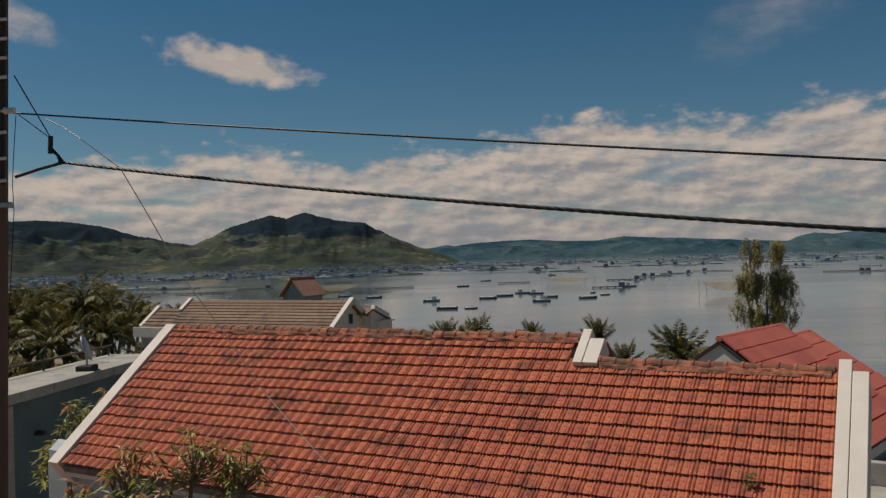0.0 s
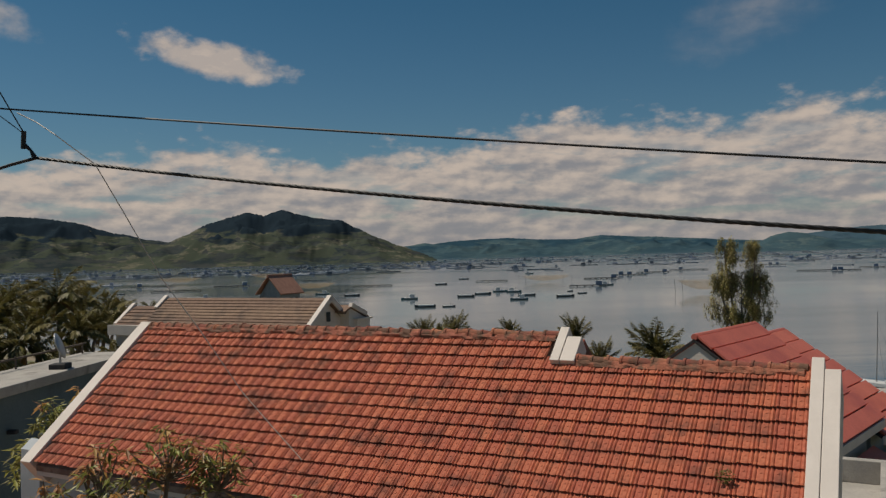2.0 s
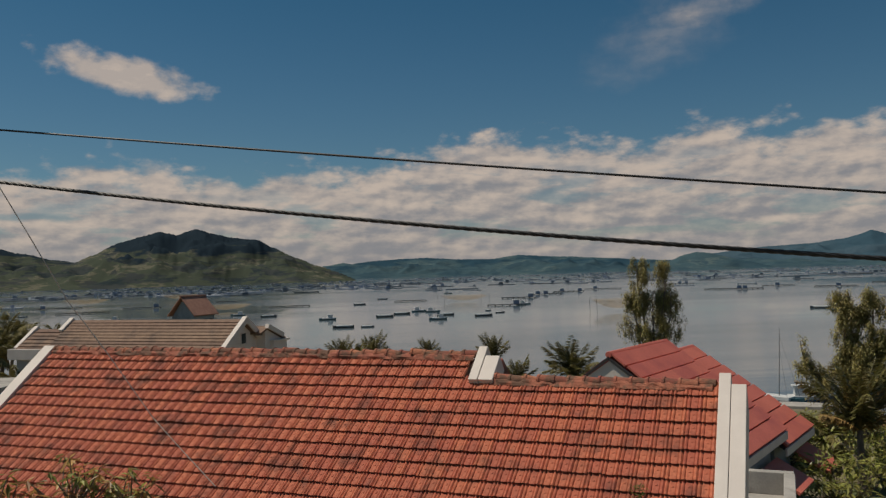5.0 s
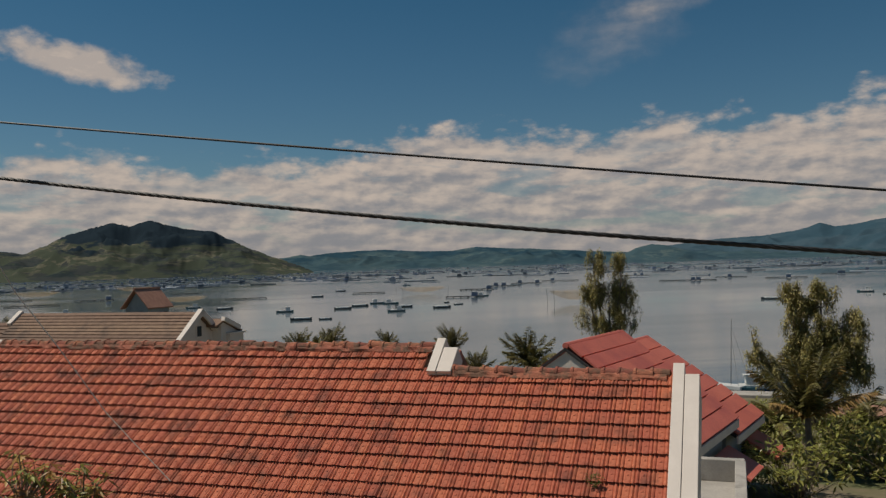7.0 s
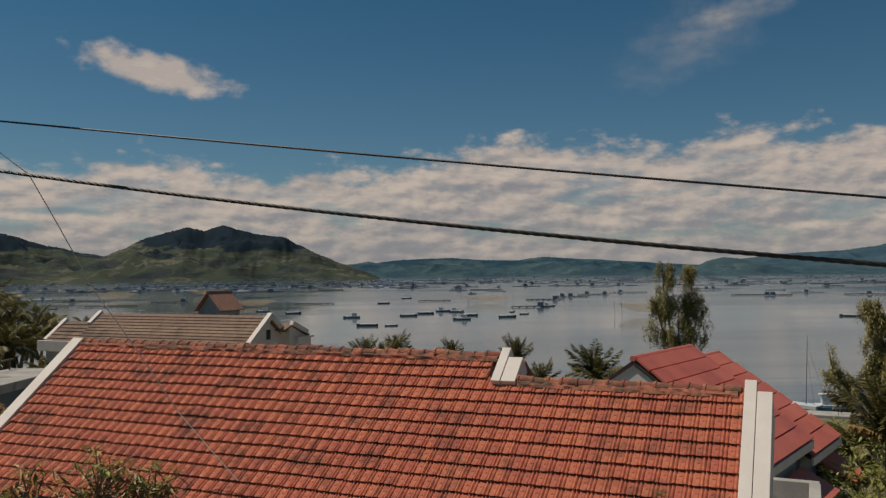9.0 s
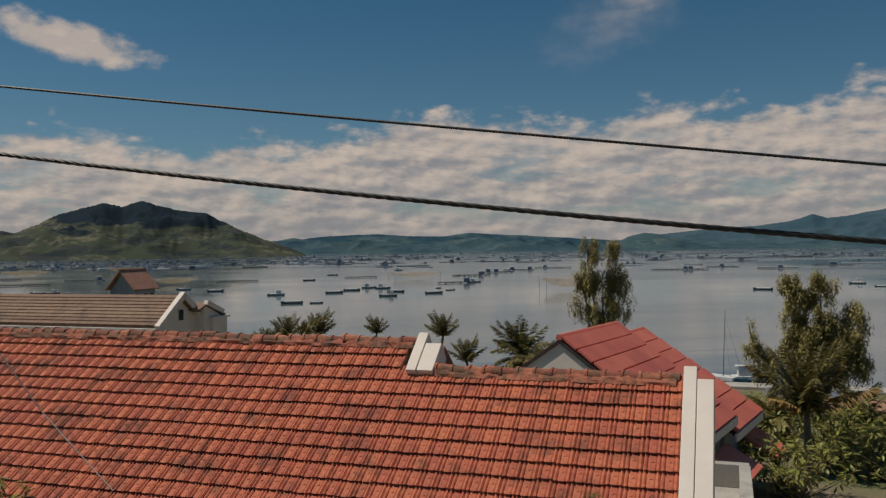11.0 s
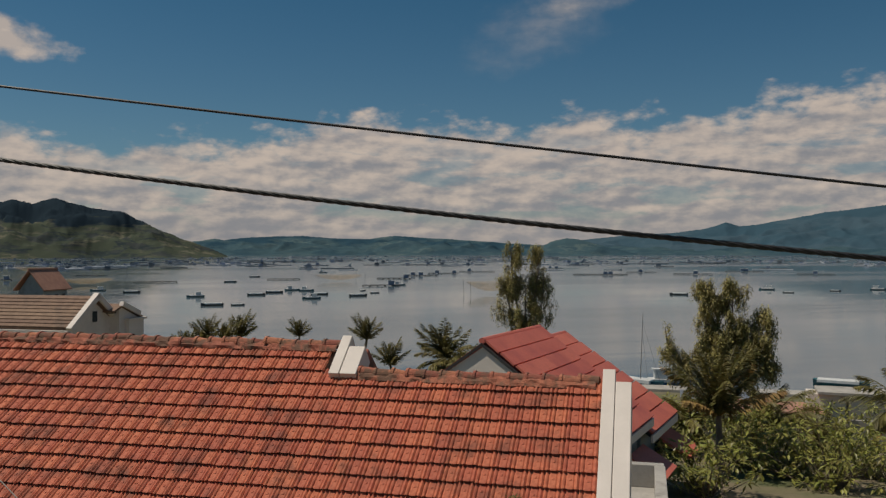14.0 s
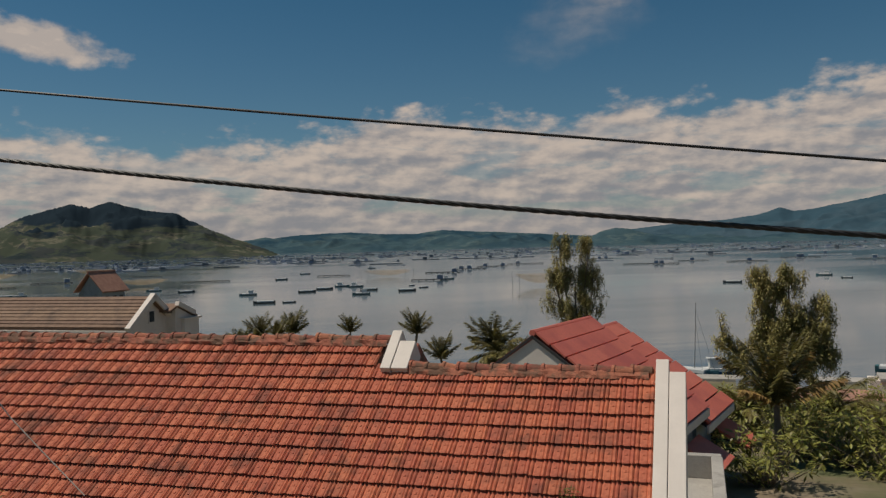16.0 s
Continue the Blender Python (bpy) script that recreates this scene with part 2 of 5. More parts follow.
GROUND = material("dry_earth_and_grass", ((0.20, 0.155, 0.10), (0.10, 0.115, 0.045)), 0.25, 0.95, 0.5, 4.0, stain=(0.26, 0.21, 0.15), stain_scale=0.12)
HULLDARK = material("dark_boat_hull", ((0.035, 0.05, 0.055), (0.05, 0.06, 0.065)), 1.0, 0.6, 0.1)
HULLTEAL = material("teal_boat_hull", ((0.04, 0.16, 0.17), (0.05, 0.12, 0.14)), 1.0, 0.5, 0.1)
HULLBLUE = material("blue_boat_hull", ((0.04, 0.17, 0.36), (0.05, 0.13, 0.28)), 1.0, 0.5, 0.1)
BOATWHITE = material("white_boat_paint", ((0.66, 0.66, 0.64), (0.56, 0.56, 0.54)), 1.0, 0.5, 0.1)
RAFTWOOD = material("grey_raft_timber", ((0.13, 0.125, 0.115), (0.085, 0.085, 0.082)), 0.5, 0.9, 0.2, 6.0)
RAFTFIELD = material("cage_raft_field", ((0.30, 0.32, 0.34), (0.21, 0.235, 0.26)), 0.02, 0.8, 0.0, 0.5, per_island=0.6)
RAFTHUT = material("raft_huts", ((0.20, 0.235, 0.28), (0.12, 0.165, 0.22)), 0.05, 0.7, 0.0, 0.5, per_island=0.6)
GLASS = material("dark_window_pane", ((0.035, 0.045, 0.055), (0.05, 0.06, 0.07)), 2.0, 0.1, 0.0)


def water_material():
    m = bpy.data.materials.new("bay_water")
    m.use_nodes = True
    n = Net(m.node_tree)
    bsdf = m.node_tree.nodes["Principled BSDF"]
    pos = n.node("ShaderNodeNewGeometry").outputs["Position"]
    drift = n.noise(n.mapping(pos, rot=(0, 0, radians(-20)), scale=(0.0018, 0.007, 1)), 1.0, 5.0, 0.6)
    c = n.mix(n.ramp(drift, 0.40, 0.62), (0.12, 0.155, 0.175, 1), (0.065, 0.095, 0.115, 1))
    m.node_tree.links.new(c, bsdf.inputs["Base Color"])
    m.node_tree.links.new(n.ramp(drift, 0.40, 0.62, 0.05, 0.14), bsdf.inputs["Roughness"])
    bsdf.inputs["IOR"].default_value = 1.33
    swell = n.noise(n.mapping(pos, rot=(0, 0, radians(18)), scale=(0.05, 0.40, 1)), 1.0, 2.0, 0.5)
    chop = n.noise(n.mapping(pos, rot=(0, 0, radians(-8)), scale=(0.9, 2.2, 1)), 1.0, 3.0, 0.6)
    long_swell = n.noise(n.mapping(pos, rot=(0, 0, radians(14)), scale=(0.012, 0.11, 1)), 1.0, 2.0, 0.5)
    h = n.math("ADD", n.math("ADD", n.math("MULTIPLY", swell, 0.9), n.math("MULTIPLY", long_swell, 4.0)), n.math("MULTIPLY", chop, 0.25))
    bn = n.node("ShaderNodeBump")
    bn.inputs["Distance"].default_value = 0.3
    m.node_tree.links.new(n.ramp(drift, 0.40, 0.62, 0.025, 0.10), bn.inputs["Strength"])
    m.node_tree.links.new(h, bn.inputs["Height"])
    m.node_tree.links.new(bn.outputs[0], bsdf.inputs["Normal"])
    return m


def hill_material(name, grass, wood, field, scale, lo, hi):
    """Grass slopes and forest; forest and painted cloud shade take over towards the tops."""
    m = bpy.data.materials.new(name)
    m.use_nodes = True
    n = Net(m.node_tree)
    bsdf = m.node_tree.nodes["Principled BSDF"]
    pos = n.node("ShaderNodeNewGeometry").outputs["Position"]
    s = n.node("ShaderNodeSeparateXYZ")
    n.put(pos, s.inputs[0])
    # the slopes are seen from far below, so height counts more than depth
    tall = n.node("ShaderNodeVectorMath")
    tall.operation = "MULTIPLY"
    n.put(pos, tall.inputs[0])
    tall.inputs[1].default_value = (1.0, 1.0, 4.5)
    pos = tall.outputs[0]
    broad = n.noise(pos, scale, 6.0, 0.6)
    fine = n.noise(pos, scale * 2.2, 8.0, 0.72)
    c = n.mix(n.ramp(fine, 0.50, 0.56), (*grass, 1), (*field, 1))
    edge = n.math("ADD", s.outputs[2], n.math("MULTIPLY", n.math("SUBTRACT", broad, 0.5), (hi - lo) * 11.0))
    # dark mask: forest patches, plus the cloud shadow painted over the upper slopes
    woods_and_shade = n.math("MAXIMUM", n.ramp(edge, lo, hi), n.ramp(n.math("ADD", n.math("MULTIPLY", fine, 0.6), n.math("MULTIPLY", broad, 0.4)), 0.50, 0.53, 0.0, 0.75))
    c = n.mix(woods_and_shade, c, (*wood, 1))
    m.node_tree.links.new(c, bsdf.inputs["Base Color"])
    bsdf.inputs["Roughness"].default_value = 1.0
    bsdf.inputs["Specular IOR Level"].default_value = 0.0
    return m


WATER = water_material()
# the near hill's second colour doubles as the painted cloud shadow
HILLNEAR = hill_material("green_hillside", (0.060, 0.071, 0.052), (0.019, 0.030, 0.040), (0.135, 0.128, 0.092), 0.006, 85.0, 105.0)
# haze is painted into all the hill colours, bluest in these two
HILLFAR = hill_material("haze_tinted_wooded_hills", (0.050, 0.088, 0.104), (0.026, 0.058, 0.082), (0.085, 0.122, 0.125), 0.004, 60.0, 90.0)
HILLHAZE = hill_material("haze_tinted_range", (0.055, 0.092, 0.118), (0.040, 0.078, 0.105), (0.06, 0.095, 0.12), 0.002, 120.0, 200.0)

# ---- helpers for building ----
STREET = pose(0, 0, 0, 0, 0, -30)  # x along the ridges, y down to the shore
SLOPE = radians(39.0)


def site(bearing, away, z=0.0):
    """A place by its bearing and distance from the terrace."""
    return Vector((away * math.sin(radians(bearing)), away * math.cos(radians(bearing)), z))


def ground_height(b):
    """Height of the land by the distance down to the shore."""
    for (b0, h0), (b1, h1) in zip(((-500, 12.0), (-5, 9.0), (14, 8.6), (40, 5.4), (68, 1.6), (86, 1.0)), ((-5, 9.0), (14, 8.6), (40, 5.4), (68, 1.6), (86, 1.0), (400, 1.0))):
        if b < b1:
            return h0 + (h1 - h0) * (b - b0) / (b1 - b0)
    return 1.0


def ground_at(p):
    return ground_height(p.x * 0.5 + p.y * 0.866)


def part(name, bm, mat, parent=None, label="", smooth=False):
    me = bpy.data.meshes.new(name)
    bm.to_mesh(me)
    bm.free()
    if smooth:
        me.polygons.foreach_set("use_smooth", [True] * len(me.polygons))
    me.materials.append(mat)
    ob = new(name, me)
    ob.parent = parent
    if label:
        ob["label"] = label
    return ob


def thing(name, m, label, category, group="", kind=""):
    ob = new(name)
    ob.empty_display_size = 0.1
    ob.matrix_basis = m
    return tagged(ob, label, category, group, kind)


def box(bm, x0, x1, y0, y1, z0, z1, bevel=0.0, m=None):
    c = bmesh.ops.create_cube(bm, size=1.0)["verts"]
    for v in c:
        v.co = Vector(((x0 + x1) / 2 + v.co.x * (x1 - x0), (y0 + y1) / 2 + v.co.y * (y1 - y0), (z0 + z1) / 2 + v.co.z * (z1 - z0)))
    if m is not None:
        bmesh.ops.transform(bm, matrix=m, verts=c)
    if bevel:
        edges = list({e for v in c for e in v.link_edges})
        bmesh.ops.bevel(bm, geom=edges, offset=bevel, segments=2, affect="EDGES", profile=0.5)
    return bm


def one_box(*a, **k):
    return box(bmesh.new(), *a, **k)


def prism(bm, outline, axis, lo, hi):
    """A flat outline of (u, v) pairs pushed along x or y."""
    def at(u, v, d):
        return (d, u, v) if axis == "x" else (u, d, v)
    a = [bm.verts.new(at(u, v, lo)) for u, v in outline]
    b = [bm.verts.new(at(u, v, hi)) for u, v in outline]
    bm.faces.new(a), bm.faces.new(b[::-1])
    for i in range(len(a)):
        j = (i + 1) % len(a)
        bm.faces.new((a[i], b[i], b[j], a[j]))
    bmesh.ops.recalc_face_normals(bm, faces=bm.faces[:])
    return bm


def tube(bm, points, radii, sides=8):
    """A round bar through points, with a radius at each."""
    rings = []
    pts = [Vector(p) for p in points]
    if not hasattr(radii, "__len__"):
        radii = [radii] * len(pts)
    for i, p in enumerate(pts):
        d = (pts[min(i + 1, len(pts) - 1)] - pts[max(i - 1, 0)]).normalized()
        u = d.cross(Vector((0.31, 0.17, 0.93)))
        if u.length < 0.1:
            u = d.cross(Vector((1, 0, 0)))
        u.normalize()
        v = d.cross(u)
        rings.append([bm.verts.new(p + (u * math.cos(k * math.tau / sides) + v * math.sin(k * math.tau / sides)) * radii[i]) for k in range(sides)])
    for r0, r1 in zip(rings, rings[1:]):
        for k in range(sides):
            bm.faces.new((r0[k], r0[(k + 1) % sides], r1[(k + 1) % sides], r1[k]))
    bm.faces.new(rings[0][::-1]), bm.faces.new(rings[-1])
    return bm


def one_tube(points, radii, sides=8):
    return tube(bmesh.new(), points, radii, sides)


# ---- ground, water, hills ----
bm = bmesh.new()
cols, rows_b = [-600, -300, -160] + list(range(-120, 121, 6)) + [160, 300, 600], [-600, -300, -150, -80, -40] + list(range(-20, 87, 3)) + [86.4]
grid = [[bm.verts.new((a, b, ground_height(b) + (0.25 * noise.noise(Vector((a * 0.09, b * 0.09, 0))) if b < 84 else 0))) for a in cols] for b in rows_b]
grid.append([bm.verts.new((a, 86.6, -3.0)) for a in cols])
for r0, r1 in zip(grid, grid[1:]):
    for i in range(len(cols) - 1):
        bm.faces.new((r0[i], r0[i + 1], r1[i + 1], r1[i]))
land = tagged(part("ground", bm, GROUND), "dry earth and grass sloping down to the shore", "ground", kind="structure")
land.matrix_basis = STREET
bm = bmesh.new()
bmesh.ops.create_circle(bm, cap_ends=True, radius=4950, segments=96)
tagged(part("water", bm, WATER), "calm grey-blue bay water with faint ripples", "water", kind="structure")


def profile_at(profile, az):
    for (a0, e0), (a1, e1) in zip(profile, profile[1:]):
        if a0 <= az <= a1:
            f = (az - a0) / (a1 - a0)
            f = f * 0.6 + 0.4 * f * f * (3 - 2 * f)
            return e0 + (e1 - e0) * f
    return -1.0


def hills(name, profile, near, far, mat, label, rough, step=0.15, seed=0.0):
    """A range of hills: its skyline is given in degrees by bearing."""
    bm = bmesh.new()
    n_rows = 60
    az0, az1 = profile[0][0], profile[-1][0]
    lines = []
    for i in range(int((az1 - az0) / step) + 1):
        az = az0 + i * step
        top = EYE + far * math.tan(radians(profile_at(profile, az))) + rough * 0.05 * noise.noise(Vector((az * 0.9, seed, 0)))
        line = []
        for j in range(n_rows + 1):
            r = j / n_rows
            if r <= 0.85:
                q = r / 0.85
                d = near + (far - near) * q
                spot = site(az, d) * (1 / 260.0)
                fold = noise.fractal(spot + Vector((0, 0, seed)), 0.75, 2.1, 5)
                ridge = 1 - abs(noise.noise(spot * 1.9 + Vector((0, 0, seed + 7))))
                h = -3 + (top + 3) * (q ** 1.15) + rough * (fold * 0.7 + (ridge - 0.7) * 1.3) * math.sin(q * math.pi) * min(1.0, max(0.0, top) / (rough * 2 + 1))
                h += 3.0 * noise.noise(Vector((az * 7.0, seed, q * 9.0))) * q ** 8
                d = d + 40 * noise.noise(Vector((az * 0.2, seed, 3.0))) * (1 - q)
            else:
                q = (r - 0.85) / 0.15
                h, d = top * (1 - q) - 3 * q, far + 260 * q
            line.append(bm.verts.new(site(az, d, h)))
        lines.append(line)
    for l0, l1 in zip(lines, lines[1:]):
        for j in range(n_rows):
            bm.faces.new((l0[j], l1[j], l1[j + 1], l0[j + 1]))
    return tagged(part(name, bm, mat, smooth=True), label, "hill", kind="structure")


hills("backdrop_hill", ((-20.5, -0.3), (-19.3, 0.30), (-16.9, 1.39), (-16.0, 1.76), (-14.4, 2.56), (-13.0, 2.95), (-11.8, 3.29), (-11.2, 3.16), (-10.7, 3.02), (-10.1, 3.27), (-9.5, 3.42), (-8.3, 3.10), (-7.2, 2.82), (-5.4, 2.62), (-4.5, 2.11), (-2.8, 1.30), (-1.5, 0.80), (-0.1, 0.29), (0.8, -0.12), (1.3, -0.35)), 2150, 2700, HILLNEAR, "green hill across the bay, a cloud shadow painted on its top", 62.0, 0.06, 1.0)
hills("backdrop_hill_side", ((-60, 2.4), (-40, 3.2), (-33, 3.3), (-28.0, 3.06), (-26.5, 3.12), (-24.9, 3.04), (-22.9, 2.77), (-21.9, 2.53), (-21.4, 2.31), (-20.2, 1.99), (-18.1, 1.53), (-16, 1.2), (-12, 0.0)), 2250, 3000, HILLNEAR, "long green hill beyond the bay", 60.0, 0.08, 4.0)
hills("backdrop_range", ((-6, 0.2), (-2.6, 0.5), (-1.1, 0.70), (0.4, 0.90), (1.0, 0.78), (2.2, 0.96), (4.5, 1.08), (6.2, 1.09), (7.2, 1.03), (8.2, 0.94), (9.5, 0.90), (10.9, 0.91), (11.6, 0.99), (12.6, 1.13), (13.7, 1.04), (15.1, 0.94), (16.4, 0.88), (18.9, 0.71), (20.6, 0.58), (22.8, 0.45), (34, 0.3), (60, 0.4)), 3700, 4300, HILLFAR, "distant wooded hills with blue haze painted into their colour", 40.0, 0.12, 9.0)
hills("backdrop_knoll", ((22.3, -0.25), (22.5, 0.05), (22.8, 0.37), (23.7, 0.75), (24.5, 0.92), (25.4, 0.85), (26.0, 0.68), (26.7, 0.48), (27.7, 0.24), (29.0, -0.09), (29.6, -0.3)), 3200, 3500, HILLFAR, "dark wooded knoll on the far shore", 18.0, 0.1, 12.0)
hills("backdrop_mountains", ((22, 0.2), (24.5, 0.70), (26.7, 0.91), (29.0, 1.14), (31.6, 1.24), (33.5, 1.46), (34.3, 1.65), (35.1, 1.93), (35.9, 1.67), (36.9, 1.73), (38.4, 2.00), (40.2, 2.30), (41.2, 2.50), (46, 3.0), (60, 3.2)), 4000, 4600, HILLHAZE, "far mountain range tinted blue for haze", 40.0, 0.12, 15.0)

# ---- the house with the terracotta roof ----
house = thing("house", STREET, "low house with an old terracotta roof and white gable copings", "house")
RB, RZ = 10.9, 13.745  # the upper ridge
COS, SIN = math.cos(SLOPE), math.sin(SLOPE)
EAVE_S = 3.28
A0, A_STEP, A1 = -12.45, -3.98, -0.60


def on_slope(s, up=0.0):
    """(y, z) at s metres down the front slope."""
    return RB - s * COS - up * SIN, RZ - s * SIN + up * COS


def rake_band(a0, a1, s0, s1, top, deep=0.55):
    """A coping along a gable's front slope, with a bevelled edge."""
    bm = bmesh.new()
    m = Matrix.Translation((0, RB, RZ)) @ Matrix.Rotation(SLOPE, 4, "X")
    box(bm, a0, a1, -s1, -s0, top - deep, top, 0.008, m)
    return bm


roof_deck = bmesh.new()
y_e, z_e = on_slope(EAVE_S)
prism(roof_deck, [(RB, RZ - 0.03), (y_e, z_e - 0.03), (y_e, z_e - 0.12), (RB, RZ - 0.16), (2 * RB - y_e, z_e - 0.12), (2 * RB - y_e, z_e)], "x", A0 + 0.02, A_STEP)
s_low = 0.47
y_l, z_l = on_slope(s_low)
prism(roof_deck, [(y_l, z_l - 0.03), (y_e, z_e - 0.03), (y_e, z_e - 0.12), (y_l, z_l - 0.16), (2 * y_l - y_e, z_e - 0.12), (2 * y_l - y_e, z_e)], "x", A_STEP + 0.01, A1)
roof = part("roof", roof_deck, MORTAR, house)
wall_front = y_e + 0.32
wall_back = 2 * RB - y_e - 0.35
part("wall", prism(bmesh.new(), [(wall_front, 8.3), (wall_front, z_e + 0.1), (wall_front + 0.2, z_e + 0.25), (wall_front + 0.2, 8.3)], "x", -13.3, A1 - 0.02), SHADEWALL, house, "white rendered front wall under the eave, tinted blue-grey as shade")
part("wall", one_box(-13.3, A1 - 0.02, wall_back - 0.2, wall_back, 8.3, z_e + 0.2), WHITE, house)
for x0, x1, yr, zr in ((-12.72, -12.5, RB, RZ), (A_STEP - 0.02, A_STEP + 0.06, RB, RZ), (A1, A1 + 0.1, y_l, z_l)):
    half = yr - wall_front - 0.01
    part("gable_wall", prism(bmesh.new(), [(wall_front + 0.21, 8.3), (wall_front + 0.21, zr - half * 0.842 + 0.12), (yr, zr + 0.04), (yr + half - 0.21, zr - half * 0.842 + 0.12), (yr + half - 0.21, 8.3)], "x", x0, x1), WHITE, house)
part("corner_pier", one_box(-13.25, -12.72, wall_front - 0.06, wall_front + 0.3, 8.3, z_e - 0.10, 0.015), SHADEWALL, house)
part("coping", rake_band(A0 - 0.26, A0 + 0.0, -0.05, EAVE_S + 0.06, 0.10), WHITE, house, "white painted gable coping")
# stepped double coping at the drop of the ridge and at the end gable
part("coping", rake_band(A_STEP, A_STEP + 0.135, -0.10, s_low + 0.10, 0.13, 0.30), WHITE, house)
part("coping", rake_band(A_STEP + 0.142, A_STEP + 0.36, 0.08, s_low + 0.09, 0.12, 0.30), WHITE, house)
part("coping", rake_band(A1, A1 + 0.145, s_low - 0.13, EAVE_S + 0.06, 0.125), WHITE, house, "white painted gable coping")
part("coping", rake_band(A1 + 0.151, A1 + 0.33, s_low + 0.05, EAVE_S + 0.06, 0.115), WHITE, house)
back = Matrix.Translation((0, RB, RZ)) @ Matrix.Rotation(-SLOPE, 4, "X")
part("coping", one_box(A_STEP, A_STEP + 0.30, 0.14, 1.2, -0.25, 0.08, 0.008, back), RIDGE, house, "reddish back of the stepped coping")
part("eave_board", one_box(A0, A1, y_e + 0.02, y_e + 0.05, z_e - 0.20, z_e - 0.13), WHITE, house)

# ---- boats' field, trees and the rest follow; pieces of the roof come last ----


def gable_roof_rows(parent, x0, x1, yr, zr, run, drop, n, mat, name="tile_course"):
    """Lapped rows of tiles on the slope that faces -y."""
    length, ang = math.hypot(run, drop), math.atan2(drop, run)
    m = Matrix.Translation((0, yr, zr)) @ Matrix.Rotation(ang, 4, "X")
    e = length / n
    for i in range(n):
        tilt = m @ Matrix.Translation((0, -(i + 1) * e, 0.02)) @ Matrix.Rotation(-0.16, 4, "X")
        part(name, one_box(x0, x1, 0, e * 1.1, 0.0, 0.05, 0.0, tilt), mat, parent)


# house with the brown roof, behind
brown = thing("house", STREET, "white house with a weathered brown tile roof and white gable trim", "house")
BR_Y, BR_Z = 36.2, 12.78
run, drop = 1.85, 1.42
brown_roof = part("roof", prism(bmesh.new(), [(BR_Y, BR_Z), (BR_Y - run, BR_Z - drop), (BR_Y - run, BR_Z - drop - 0.1), (BR_Y, BR_Z - 0.2), (BR_Y + run, BR_Z - drop - 0.1), (BR_Y + run, BR_Z - drop)], "x", -39.3, -26.75), BROWNTILE, brown)
gable_roof_rows(brown_roof, -39.2, -26.85, BR_Y, BR_Z, run, drop, 9, BROWNTILE)
low_roof = part("roof", prism(bmesh.new(), [(BR_Y - 0.1, BR_Z - 0.55), (BR_Y - run, BR_Z - drop - 0.30), (BR_Y - run, BR_Z - drop - 0.4), (BR_Y - 0.1, BR_Z - 0.75), (BR_Y + run, BR_Z - drop - 0.4), (BR_Y + run, BR_Z - drop - 0.3)], "x", -42.1, -39.32), BROWNTILE, brown)
gable_roof_rows(low_roof, -42.0, -39.35, BR_Y - 0.1, BR_Z - 0.52, run - 0.1, drop - 0.3, 6, BROWNTILE)
part("wall", prism(bmesh.new(), [(BR_Y - run + 0.1, 5.0), (BR_Y - run + 0.1, BR_Z - drop - 0.11), (BR_Y, BR_Z - 0.22), (BR_Y + run, BR_Z - drop - 0.11), (BR_Y + run, 5.0)], "x", -39.25, -27.0), WHITE, brown)
part("wall", one_box(-41.9, -39.26, BR_Y - run + 0.1, BR_Y + run - 0.1, 5.0, BR_Z - drop - 0.35), WHITE, brown)
part("fascia", one_box(-42.4, -26.7, BR_Y - run - 0.12, BR_Y - run + 0.02, BR_Z - drop - 0.75, BR_Z - drop - 0.12, 0.01), WHITE, brown, "white gutter wall under the eave")
ang = math.atan2(drop, run)
for x, y_r, z_r, length in ((-26.95, BR_Y, BR_Z, 2.5), (-39.5, BR_Y, BR_Z, 1.0), (-42.3, BR_Y - 0.1, BR_Z - 0.5, 1.8)):
    m = Matrix.Translation((0, y_r, z_r)) @ Matrix.Rotation(ang, 4, "X")
    part("gable_trim", one_box(x, x + 0.30, -length, 0.12, -0.12, 0.16, 0.01, m), WHITE, brown)
m = Matrix.Translation((0, BR_Y, BR_Z)) @ Matrix.Rotation(-ang, 4, "X")
part("gable_trim", one_box(-26.95, -26.65, -0.12, 2.4, -0.12, 0.16, 0.01, m), WHITE, brown)
vent = part("gable_window", one_box(-27.0, -26.95, BR_Y - 0.12, BR_Y + 0.24, BR_Z - 1.28, BR_Z - 0.74), GLASS, brown)
part("frame", one_box(-27.0, -26.97, BR_Y - 0.20, BR_Y + 0.32, BR_Z - 1.36, BR_Z - 0.66, 0.005), WHITE, vent)
for dy, dz in ((0.95, 0.80), (1.55, 1.28)):
    part("bracket", one_box(-27.0, -26.55, BR_Y + dy, BR_Y + dy + 0.25, BR_Z - dz - 0.12, BR_Z - dz + 0.12, 0.02), DARKBAND, brown)
# the second, lower roof beyond it
wing_roof = part("roof", prism(bmesh.new(), [(37.6, 12.30), (36.9, 12.03), (36.9, 11.93), (37.6, 12.18), (39.3, 11.50), (39.3, 11.62)], "x", -31, -26.3), BROWNTILE, brown)
back_pitch = math.atan2(0.68, 1.7)
m = Matrix.Translation((0, 37.6, 12.30)) @ Matrix.Rotation(-back_pitch, 4, "X")
for i in range(5):
    part("tile_course", one_box(-30.9, -26.35, i * 0.36, i * 0.36 + 0.40, 0.0, 0.05, 0.0, m @ Matrix.Rotation(-0.05, 4, "X")), BROWNTILE, wing_roof)
part("wall", prism(bmesh.new(), [(37.45, 5.0), (37.45, 12.10), (37.6, 12.16), (39.1, 11.53), (39.1, 5.0)], "x", -31, -26.42), WHITE, brown)
